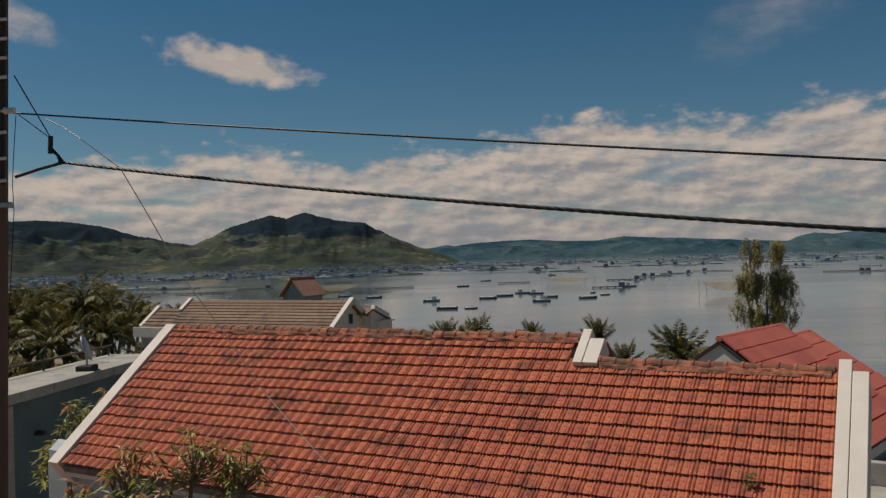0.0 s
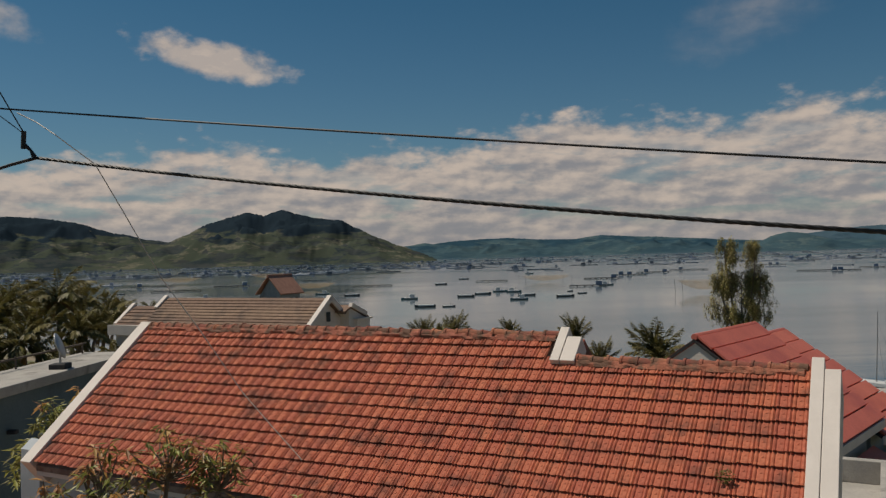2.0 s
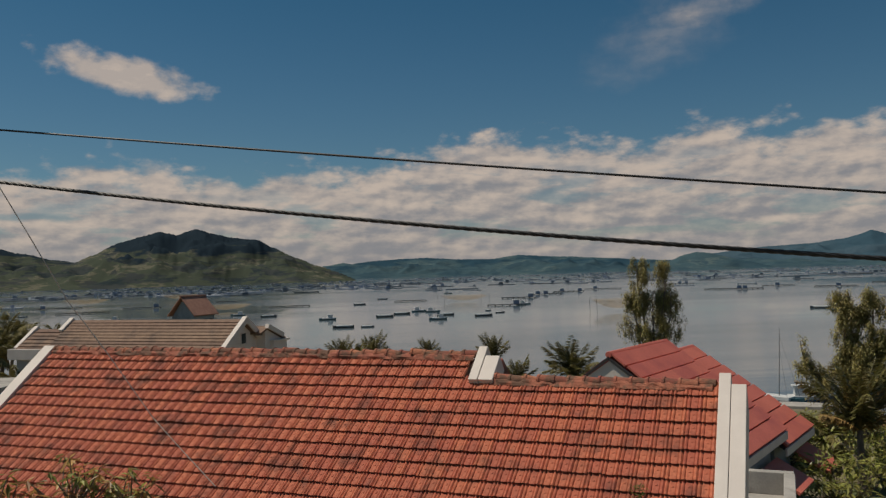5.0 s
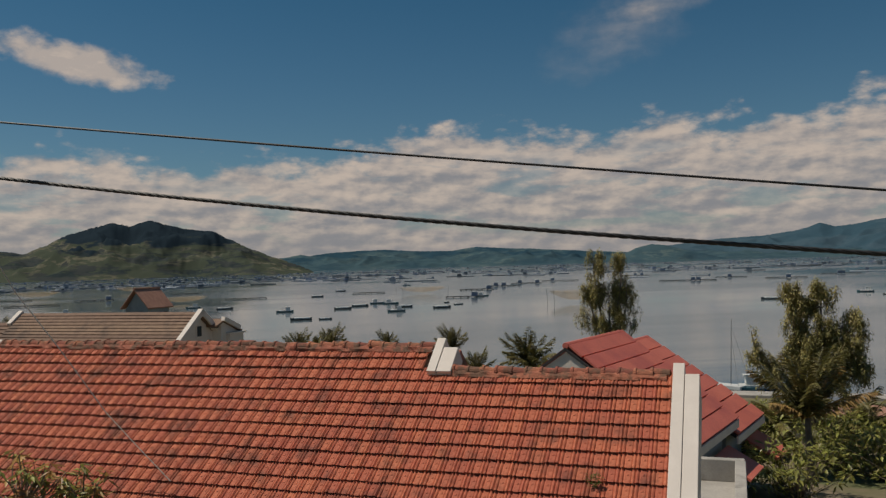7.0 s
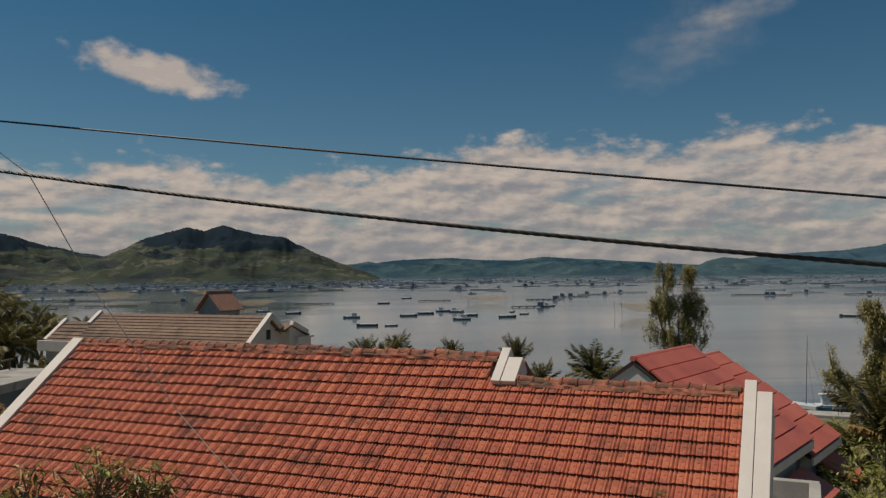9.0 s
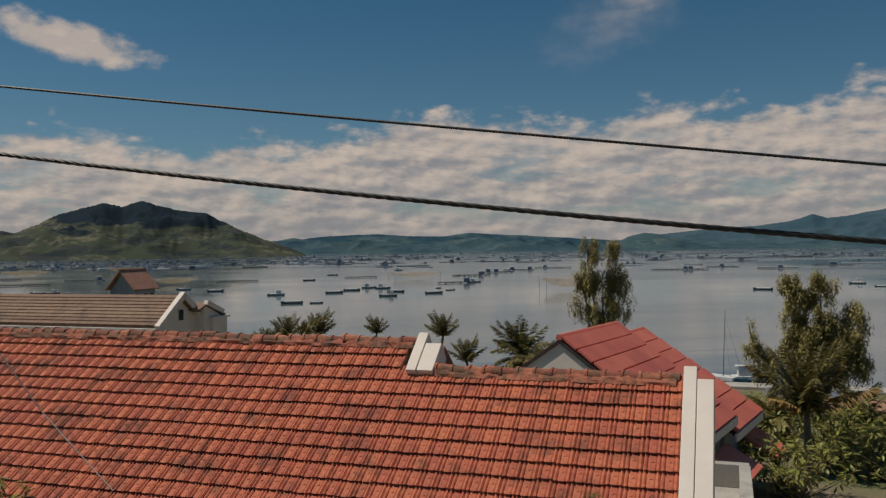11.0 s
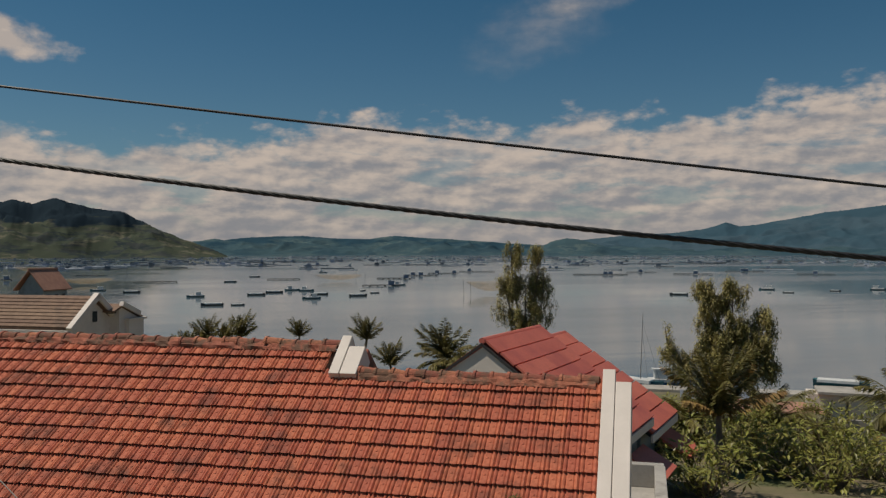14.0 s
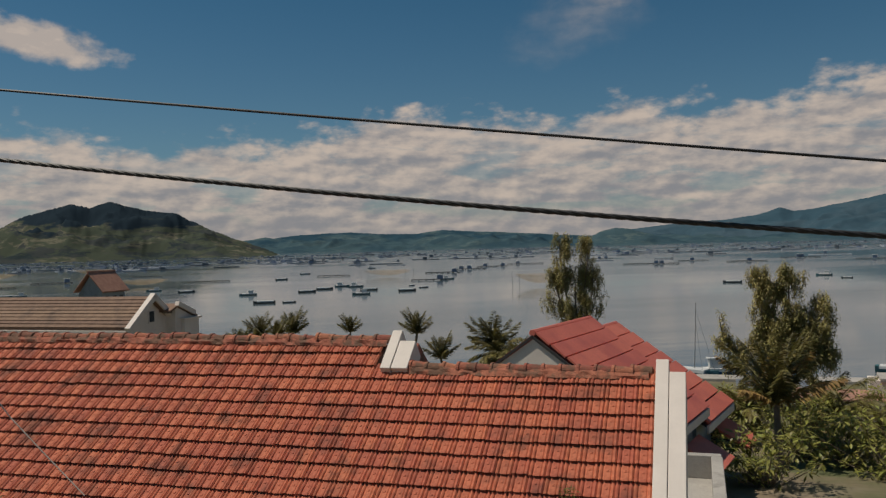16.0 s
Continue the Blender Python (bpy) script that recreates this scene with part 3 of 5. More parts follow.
part("gable_trim", one_box(-26.45, -26.2, -0.1, 1.5, -0.1, 0.14, 0.01, m), WHITE, brown)
part("ledge", one_box(-27.2, -26.2, 37.95, 39.25, 10.4, 11.45, 0.02), WHITE, brown)
part("ledge", one_box(-27.3, -26.1, 37.85, 39.4, 11.452, 11.56, 0.02), WHITE, brown)

# tall hut with a hipped gable, near the shore
spot = site(-9.85, 85, 0)
spot.z = ground_at(spot)
hut = thing("watch_house", pose(*spot, 0, 0, -30) @ Matrix.Diagonal((0.64, 0.64, 1, 1)), "tall grey house with a faded red gable roof", "house")
H = 13.42 - spot.z
part("wall", one_box(-2.1, 2.1, -2.4, 2.4, -0.5, H - 2.0), GREYWALL, hut)
part("gable_wall", prism(bmesh.new(), [(-2.1, H - 2.0), (0, H - 0.3), (2.1, H - 2.0)], "y", -2.35, 2.35), GREYWALL, hut)
for side in (-1, 1):
    m = Matrix.Translation((0, 0, H)) @ Matrix.Rotation(side * math.atan2(1.75, 2.5), 4, "Y")
    part("roof", one_box(0 if side > 0 else -3.2, 3.2 if side > 0 else 0, -2.9, 2.9, -0.12, 0.0, 0.02, m), HUTTILE, hut)
part("ridge_cap", one_tube([(0, -2.95, H), (0, 2.95, H)], 0.13, 8), HUTTILE, hut)
for y in (-1.5, 0.2, 1.6):
    part("window", one_box(2.08, 2.14, y - 0.35, y + 0.35, H - 3.2, H - 2.3), GLASS, hut)

# ---- the red-roofed house by the trees ----
red = thing("house", pose(0, 0, 0, 0, 0, -43), "white house with a red sheet-tile roof and white fascias", "house")


def red_roof(y0, y1, xr, zr, xe, ze, n):
    run, drop = xe - xr, zr - ze
    slab = part("roof", prism(bmesh.new(), [(xr, zr), (xe, ze), (xe, ze - 0.1), (xr, zr - 0.15), (2 * xr - xe, ze - 0.1), (2 * xr - xe, ze)], "y", y0, y1), REDRIB, red)
    length, ang = math.hypot(run, drop), math.atan2(drop, run)
    m = Matrix.Translation((xr, 0, zr)) @ Matrix.Rotation(ang, 4, "Y")
    e = length / n
    for i in range(n):
        tilt = m @ Matrix.Translation(((i + 1) * e, 0, 0.03)) @ Matrix.Rotation(0.05, 4, "Y")
        part("roof_sheet", one_box(-e * 0.90, 0, y0 - 0.06, y1 + 0.06, 0.0, 0.07, 0.006, tilt), REDSHEET, slab)
    part("ridge_cap", one_tube([(xr, y0 - 0.08, zr + 0.03), (xr, y1 + 0.08, zr + 0.03)], 0.10, 8), REDSHEET, red)
    part("fascia", one_box(xe - 0.02, xe + 0.05, y0 - 0.1, y1 + 0.1, ze - 0.28, ze - 0.02, 0.01), WHITE, red)
    part("wall", one_box(2 * xr - xe + 0.4, xe - 0.45, y0 + 0.25, y1 - 0.2, 5.0, ze + 0.05), GREYWALL, red)
    part("gable_wall", prism(bmesh.new(), [(2 * xr - xe + 0.1, ze), (xr, zr - 0.16), (xe - 0.15, ze)], "y", y0 - 0.03, y0 + 0.2), WHITE, red)
    for side in (-1, 1):
        mm = Matrix.Translation((xr, 0, zr)) @ Matrix.Rotation(side * ang, 4, "Y")
        part("barge_board", one_box(0 if side > 0 else -length, length if side > 0 else 0, y0 - 0.1, y0 - 0.02, -0.10, -0.03, 0.0, mm), DARKBAND, red)


red_roof(22.8, 27.5, -10.2, 12.34, -6.3, 9.6, 8)
red_roof(27.56, 31.4, -10.6, 11.78, -6.3, 9.05, 8)
for y, z in ((26.3, 8.75), (30.6, 8.45)):
    canopy = part("awning", one_box(0, 1.25, y - 0.9, y + 0.9, -0.05, 0.05, 0.01, Matrix.Translation((-6.55, 0, z)) @ Matrix.Rotation(0.5, 4, "Y")), REDSHEET, red, "small red awning over an opening")
    part("window", one_box(-6.78, -6.70, y - 0.7, y + 0.7, z - 1.6, z - 0.25), GLASS, red)
    for dy in (-0.7, 0.7):
        part("bracket", one_box(-6.75, -6.1, y + dy, y + dy + 0.06, z - 0.45, z - 0.38), DARKBAND, canopy)

# flat-roofed annex between the houses
annex = thing("annex", STREET, "bare concrete flat-roofed annex with a stained parapet", "outbuilding")
part("wall", one_box(-6, 0.18, 13.6, 18.25, 7.5, 10.05), CONCRETE, annex)
part("roof_slab", one_box(-6, 0.18, 13.6, 18.25, 10.05, 10.15), CONCRETE, annex)
for x0, x1, y0, y1 in ((-6, 0.24, 18.1, 18.32), (0.04, 0.26, 13.5, 18.09)):
    part("parapet", one_box(x0, x1, y0, y1, 10.152, 10.62, 0.015), CONCRETE, annex)

# grey flat-roofed building
grey = thing("building", pose(-9.75, 17.6, 0, 0, 0, -6), "dark teal rendered building with a pale concrete roof edge", "building")
part("wall", one_box(-1.5, 0, 0.05, 7.2, 7.0, 12.05), TEALWALL, grey)
part("pillar", one_box(-0.42, 0.06, -0.25, 0.12, 7.0, 12.0, 0.02), CONCRETE, grey, "pale concrete corner pillar")
part("roof_edge", one_box(-1.6, 0.22, -0.35, 7.4, 12.06, 12.30, 0.02), CONCRETE, grey, "pale concrete roof slab")
part("pipe", one_tube([(-1.4, 0.3, 12.62), (-1.4, 3.6, 12.58), (-1.4, 7.2, 12.6)], 0.03, 6), POLE, grey)
for y in (0.3, 3.6, 7.0):
    part("bracket", one_tube([(-1.4, y, 12.28), (-1.4, y, 12.64)], 0.03, 6), POLE, grey)
part("ledge", one_box(-0.05, 0.45, 2.2, 6.0, 10.8, 10.9, 0.01), WHITE, grey)
part("wall_lamp", one_box(0.0, 0.22, 0.95, 1.10, 11.15, 11.25, 0.02), DARKBAND, grey)

bm = bmesh.new()
bmesh.ops.create_uvsphere(bm, u_segments=20, v_segments=10, radius=0.36)
for v in bm.verts:
    v.co.z = v.co.z * 0.16
dish_stand = thing("satellite_dish", pose(-9.55, 21.2, 12.30, 0, 0, 0), "small grey satellite dish on the flat roof edge", "antenna")
part("dish", bm, STEEL, dish_stand, smooth=True).matrix_basis = pose(0, 0, 0.60, 70, 10, 100)
part("mast", one_tube([(0, 0, -0.02), (0, 0, 0.6)], 0.03, 8), STEEL, dish_stand)
part("foot", one_box(-0.22, 0.22, -0.22, 0.22, -0.01, 0.14, 0.03), DARKBAND, dish_stand)

# low tiled shed at the foot of the wall
shed_spot = site(-30.3, 13.4)
shed = thing("shed", pose(shed_spot.x, shed_spot.y, -0.35, 0, 0, -30), "low shed with a terracotta roof and dark gable", "shed")
part("wall", one_box(-2.6, 1.1, 0.2, 2.6, 8.0, 10.5), TEALWALL, shed)
shed_roof = part("roof", prism(bmesh.new(), [(-0.2, 10.35), (1.4, 11.3), (3.0, 10.35), (3.0, 10.25), (1.4, 11.15), (-0.2, 10.25)], "x", -2.8, 1.0), MORTAR, shed)
for i in range(7):
    m = Matrix.Translation((0, 1.4, 11.3)) @ Matrix.Rotation(math.atan2(0.95, 1.6), 4, "X") @ Matrix.Translation((0, -(i + 1) * 0.265, 0.015)) @ Matrix.Rotation(-0.15, 4, "X")
    part("tile_course", one_box(-2.8, 1.0, 0, 0.29, 0, 0.04, 0.0, m), TILE, shed_roof)
part("gable_trim", one_box(1.02, 1.16, -1.95, 0.06, -0.14, 0.06, 0.01, Matrix.Translation((0, 1.4, 11.33)) @ Matrix.Rotation(math.atan2(0.95, 1.6), 4, "X")), CONCRETE, shed)

# white building and sheds at the quay
quay_house = thing("building", pose(*site(42.4, 63, 2.0), 0, 0, -36), "low white building with a flat roof near the quay", "building")
part("wall", one_box(-3.0, 9.0, -2.0, 0.2, -1.0, 3.45), WHITE, quay_house)
part("roof", one_box(-2.4, 9.4, -2.3, 0.5, 3.46, 3.68, 0.03), CONCRETE, quay_house)
part("pipe", one_tube([(-0.6, -2.08, -0.5), (-0.6, -2.08, 3.4)], 0.07, 8), DARKBAND, quay_house)
part("door", one_box(-3.06, -2.98, -1.2, 0.6, 0.0, 2.6), HULLTEAL, quay_house)
stall = thing("shed", pose(*site(37.6, 60, 1.6), 0, 0, -34), "open timber shed with a rusty roof", "shed")
part("roof", one_box(-3.2, 3.2, -2.0, 2.0, 2.9, 3.02, 0.02), HUTTILE, stall)
for x in (-2.9, 0.0, 2.9):
    for y in (-1.8, 1.8):
        part("post", one_tube([(x, y, -0.5), (x, y, 2.9)], 0.08, 6), BARK, stall)
part("wall", one_box(-2.9, 2.9, 1.5, 1.6, -0.2, 2.8), MORTAR, stall)
hut2 = thing("shed", pose(*site(34.2, 66, 1.6), 0, 0, -32), "pale block shed behind the palms", "shed")
part("wall", one_box(-2.2, 2.2, -1.6, 1.6, -0.6, 2.4), WHITE, hut2)
part("roof", one_box(-2.5, 2.5, -1.9, 1.9, 2.4, 2.52, 0.02), STEEL, hut2)
yard = thing("wall", STREET, "bare concrete yard wall among the palms", "wall", kind="structure")
part("panel", one_box(-4, 22, 52.0, 52.2, 3.0, 5.3, 0.02), CONCRETE, yard)

seawall = thing("pavement", STREET, "pale concrete quay along the shore", "quay", kind="structure")
part("quay", one_box(-300, 300, 84.6, 87.2, -3.0, 1.35, 0.05), CONCRETE, seawall)

# ---- pole and cables ----
FAR = 9.3
POLE_OUT = Matrix.Translation(BACK) @ Matrix.Scale(1.39, 4) @ Matrix.Translation(-BACK)  # out to the house's eave
OUT = Matrix.Translation(BACK) @ Matrix.Rotation(radians(0.42), 4, "Z") @ Matrix.Scale(1.39, 4) @ Matrix.Translation(-BACK)
pole_at = site(-30.6, FAR)
pole = thing("utility_pole", POLE_OUT @ Matrix.Translation((pole_at.x, pole_at.y, 15)) @ pose(0, 0, 0, 0, 1.6, 0) @ pose(0, 0, -15), "dark weathered utility pole carrying cables and insulators", "utility pole")
part("shaft", one_tube([(0, 0, 8.4), (0, 0, 20.2)], [0.18, 0.14], 14), POLE, pole)
part("conduit", one_tube([(0.145, -0.06, 15.9), (0.14, -0.06, 19.8)], 0.022, 6), DARKBAND, pole)
for z in (15.93, 16.16, 16.43, 17.0, 17.2, 17.4, 17.6, 17.87):
    part("clamp", one_tube([(0.09, -0.10, z), (0.20, -0.10, z + 0.01)], 0.018, 6), PORCELAIN, pole)
part("insulator", one_tube([(0.11, -0.05, 16.65), (0.17, -0.05, 16.67), (0.20, -0.05, 16.67), (0.26, -0.05, 16.67)], [0.025, 0.04, 0.028, 0.036], 10), PORCELAIN, pole)
part("bracket", one_box(0.1, 0.24, -0.08, -0.02, 15.66, 15.72, 0.01), STEEL, pole)
CABLE_END = site(42, 10.33)


def span(name, p0, z1, sag, radius, mat, label, strands):
    """A cable from the pole across the street, of one wire or of twisted strands."""
    p0 = OUT @ p0
    p1 = BACK + (Vector((CABLE_END.x, CABLE_END.y, z1)) - BACK) * 0.83
    ob = thing(name, Matrix.Identity(4), label, "cable", "cables from the pole")
    n = 60 if strands == 1 else 700
    for k in range(strands):
        pts = []
        for i in range(n + 1):
            f = 1.4 * i / n
            p = p0.lerp(p1, f)
            p.z -= sag * 4 * f * (1 - f)
            if strands > 1:
                ph = f * 34 * math.tau + k * math.tau / strands
                p = p + Vector((0, math.cos(ph), math.sin(ph))) * radius * 0.42
            pts.append(p)
        part("wire" if strands == 1 else "strand", one_tube(pts, radius if strands == 1 else radius * 0.72, 6), mat, ob)


span("upper_cable", site(-28.6, FAR, 16.67), 15.66, 0.03, 0.0125, CABLE, "thin black overhead cable strung from the pole", 1)
joint = site(-25.8, FAR, 16.16)
span("lower_cable", joint, 14.93, 0.10, 0.0225, CABLE, "thick twisted black overhead cable", 3)
tail = thing("cable_tail", OUT, "black cable end tied back to the pole with a clamp", "cable")
part("wire", one_tube([joint, site(-27.3, FAR, 16.08), site(-28.7, FAR, 15.99)], 0.017, 8), CABLE, tail)
part("clamp", one_tube([joint + Vector((-0.02, 0, 0.00)), joint + Vector((-0.06, 0, 0.08)), joint + Vector((-0.14, 0, 0.16))], [0.03, 0.016, 0.022], 8), CABLE, tail)
part("weight", one_tube([joint + Vector((-0.14, 0, 0.10)), joint + Vector((-0.13, 0, 0.29))], 0.026, 8), CABLE, tail)
part("stay", one_tube([joint + Vector((-0.13, 0, 0.27)), site(-28.6, FAR, 17.07)], 0.007, 6), CABLE, tail)
part("stay", one_tube([joint + Vector((-0.14, 0, 0.27)), site(-28.5, FAR, 16.67)], 0.005, 6), CABLE, tail)
part("loop", one_tube([site(-28.55, FAR, 16.65), site(-28.7, FAR, 16.32), site(-28.85, FAR, 15.93), site(-28.8, FAR, 15.62), site(-28.95, FAR, 15.23), site(-29.25, FAR, 14.46), site(-29.5, FAR, 13.45)], 0.0045, 6), CABLE, tail)
drop_wire = thing("service_wire", Matrix.Identity(4), "thin pale service wire sloping down to the house", "cable")
drop_line = [site(-27.31, 9.30, 16.63), site(-26.22, 9.40, 16.56), site(-25.11, 9.45, 16.44), site(-22.66, 9.60, 16.14), site(-20.86, 9.80, 15.59), site(-18.51, 10.00, 14.81), site(-16.08, 10.10, 14.16), site(-13.23, 10.20, 13.33), site(-11.40, 10.30, 12.89), site(-9.18, 10.35, 12.38)]
for i, q in enumerate(drop_line):
    drop_line[i] = BACK + (q - BACK) * (1.39 - 0.32 * i / 9)
part("wire", one_tube(drop_line, [0.0092 - 0.0002 * i for i in range(10)], 6), THIN, drop_wire)

# ---- plants ----
rnd = random.Random(7)


def leaf(bm, at, way, length, width, droop=0.0):
    """A pointed leaf of two folded faces."""
    way = way.normalized()
    side = way.cross(Vector((0, 0, 1)))
    if side.length < 0.05:
        side = Vector((1, 0, 0))
    side = side.normalized() * width / 2
    mid = at + way * length * 0.45 + Vector((0, 0, -droop * length * 0.2))
    tip = at + way * length + Vector((0, 0, -droop * length))
    a, b, c, d = (bm.verts.new(p) for p in (at, mid + side, tip, mid - side))
    bm.faces.new((a, b, c, d))


def frond(bm, yaw, lift, length, rng, droop=1.0, pairs=34):
    """A feather leaf: a bowed rib with two rows of leaflets."""
    out = Vector((math.cos(yaw), math.sin(yaw), 0))
    side = Vector((-math.sin(yaw), math.cos(yaw), 0))
    pts, p, ang = [], Vector((0, 0, 0)), lift
    n = 9
    for i in range(n + 1):
        pts.append(p.copy())
        p = p + (out * math.cos(ang) + Vector((0, 0, math.sin(ang)))) * length / n
        ang -= droop * (0.10 + 0.12 * i / n)
    tube(bm, pts, [0.035 * (1 - 0.85 * i / n) for i in range(n + 1)], 4)
    for k in range(pairs):
        f = 0.10 + 0.9 * k / pairs
        i = min(int(f * n), n - 1)
        q = pts[i].lerp(pts[i + 1], f * n - i)
        d = (pts[i + 1] - pts[i]).normalized()
        ln = length * 0.24 * math.sin(math.pi * min(1.0, 0.25 + 0.75 * f)) ** 0.7 + 0.12
        for sgn in (-1, 1):
            way = d * 0.95 + side * sgn * 0.65 + Vector((0, 0, -0.35 + rng.uniform(-0.25, 0.25)))
            leaf(bm, q, way, ln * rng.uniform(0.8, 1.1), 0.11, 0.35)


def palm(name, at, height, size, seed, label, dry=0.0, n=20, group="coconut palms by the shore", upright=False):
    rng = random.Random(seed)
    ob = thing(name, pose(*at, 0, 0, rng.uniform(0, 360)), label, "palm tree", group)
    lean = rng.uniform(0.2, 0.8)
    pts = [(lean * (i / 8) ** 2, 0, height * i / 8 - (0.4 if i == 0 else 0)) for i in range(9)]
    part("trunk", one_tube(pts, [0.20 - 0.09 * i / 8 for i in range(9)], 8), BARK, ob)
    green, old = bmesh.new(), bmesh.new()
    for k in range(n):
        f = k / (n - 1)
        lift = radians((90 - 48 * f if upright else 84 - 106 * f) + rng.uniform(-10, 10))
        yaw = k * 2.399 + rng.uniform(-0.25, 0.25)
        frond(old if f > 1 - dry else green, yaw, lift, size * rng.uniform(0.85, 1.1) * (0.8 + 0.2 * math.sin(math.pi * f)), rng, (0.26 if upright else 0.8) + (0.16 if upright else 0.3) * f)
    top = Matrix.Translation(pts[-1])
    part("crown", green, PALMLEAF, ob).matrix_basis = top
    if dry:
        part("dry_fronds", old, PALMDRY, ob, "yellowed old fronds").matrix_basis = top
    else:
        old.free()
    return ob


def stand(at):
    return Vector((at.x, at.y, ground_at(at) - 0.05))


models = [palm("coconut_palm", Vector((0, 0, 0)), 8.0, 3.1, 11, "coconut palm with a full drooping crown", 0.10, 22),
          palm("coconut_palm", Vector((0, 0, 0)), 8.0, 2.7, 12, "coconut palm with upright feathery fronds", 0.0, 20),
          palm("coconut_palm", Vector((0, 0, 0)), 8.0, 3.3, 13, "coconut palm with some browned fronds", 0.22, 21)]
models.append(palm("coconut_palm", Vector((0, 0, 0)), 8.0, 2.6, 14, "young coconut palm with upright fronds", 0.0, 15, upright=True))
used = set()


def put_palm(kind, bearing, away, top_el, size=1.0):
    """A palm whose crown's middle stands at that height in degrees."""
    p = stand(site(bearing, away))
    height = EYE + away * math.tan(radians(top_el)) - p.z
    m = Matrix.Translation(p) @ Matrix.Rotation(rnd.uniform(0, math.tau), 4, "Z") @ Matrix.Diagonal((size, size, height / 8.0, 1))
    if kind in used:
        ob = copy_thing(models[kind], m @ Matrix.Diagonal((*models[kind].scale, 1)).inverted())
    else:
        used.add(kind)
        ob = models[kind]
        ob.matrix_basis = m
    # keep the crown unstretched
    for c in ob.children:
        if not c.name.startswith("trunk"):
            t = c.matrix_basis.translation.copy()
            c.matrix_basis = Matrix.Translation(t) @ Matrix.Diagonal((1, 1, size * 8.0 / height, 1))
    return ob


for kind, az, d, el, s in ((0, -23.9, 66, -2.3, 1.15), (1, -27.6, 62, -3.0, 1.15), (2, -29.6, 58, -3.5, 1.1), (0, -21.5, 70, -3.5, 1.05), (2, -25.8, 72, -2.9, 1.15), (1, -22.6, 58, -4.5, 1.0),
                           (0, -26.6, 54, -4.9, 1.0), (1, -19.9, 78, -3.4, 0.85), (0, -30.9, 66, -2.7, 1.15), (2, -28.6, 50, -6.0, 1.0), (0, -33, 60, -3.1, 1.2),
                           (1, -18.6, 84, -3.3, 0.7), (2, -31.8, 52, -5.1, 1.1), (0, -35.5, 64, -2.8, 1.2), (2, -37, 56, -4.0, 1.2), (2, -22.9, 68, -3.3, 1.1), (0, -28.4, 56, -4.3, 1.1),
                           (1, -30.3, 50, -6.5, 1.0), (0, -23.4, 47, -7.5, 0.85), (1, -20.2, 54, -6.4, 0.85), (2, -27.4, 68, -2.8, 1.1), (0, -29.4, 46, -7.8, 0.9), (3, -23.2, 74, -3.0, 1.2), (3, -26.7, 66, -3.3, 1.2), (3, -29.0, 64, -3.2, 1.2), (3, -21.0, 76, -3.6, 1.0), (3, -25.2, 58, -4.6, 1.1), (3, -28.0, 60, -3.9, 1.2), (3, -22.2, 62, -4.6, 1.0), (3, -30.4, 58, -3.9, 1.2), (3, -19.3, 80, -3.9, 0.8),
                           (3, 0.4, 82, -5.7, 0.9), (3, 2.7, 84, -5.5, 0.95), (3, 5.8, 86, -5.6, 0.75), (3, 10.3, 80, -5.9, 0.95), (3, 16.1, 70, -7.5, 1.5), (0, 16.5, 70, -7.6, 1.15), (3, 12.9, 74, -7.9, 1.1), (2, 18.0, 66, -8.2, 0.9), (3, 1.6, 80, -6.0, 0.9), (3, -0.8, 84, -6.4, 0.9),
                           (1, 40.8, 40, -12.0, 0.75), (0, 44.5, 48, -9.5, 1.0), (2, 37.4, 44, -10.8, 0.95), (1, 33.0, 42, -11.2, 0.9)):
    mid = -1.0 < az < 12.0
    put_palm(kind, az, d, el - (0.25 if mid else 0.0), s * (1.22 if mid else 1.0))
near_palm = palm("coconut_palm", stand(site(34.4, 35)), EYE + 35 * math.tan(radians(-10.7)) - ground_at(site(34.4, 35)), 3.2, 21, "coconut palm with long rising and some yellowed fronds", 0.22, 24, upright=True)


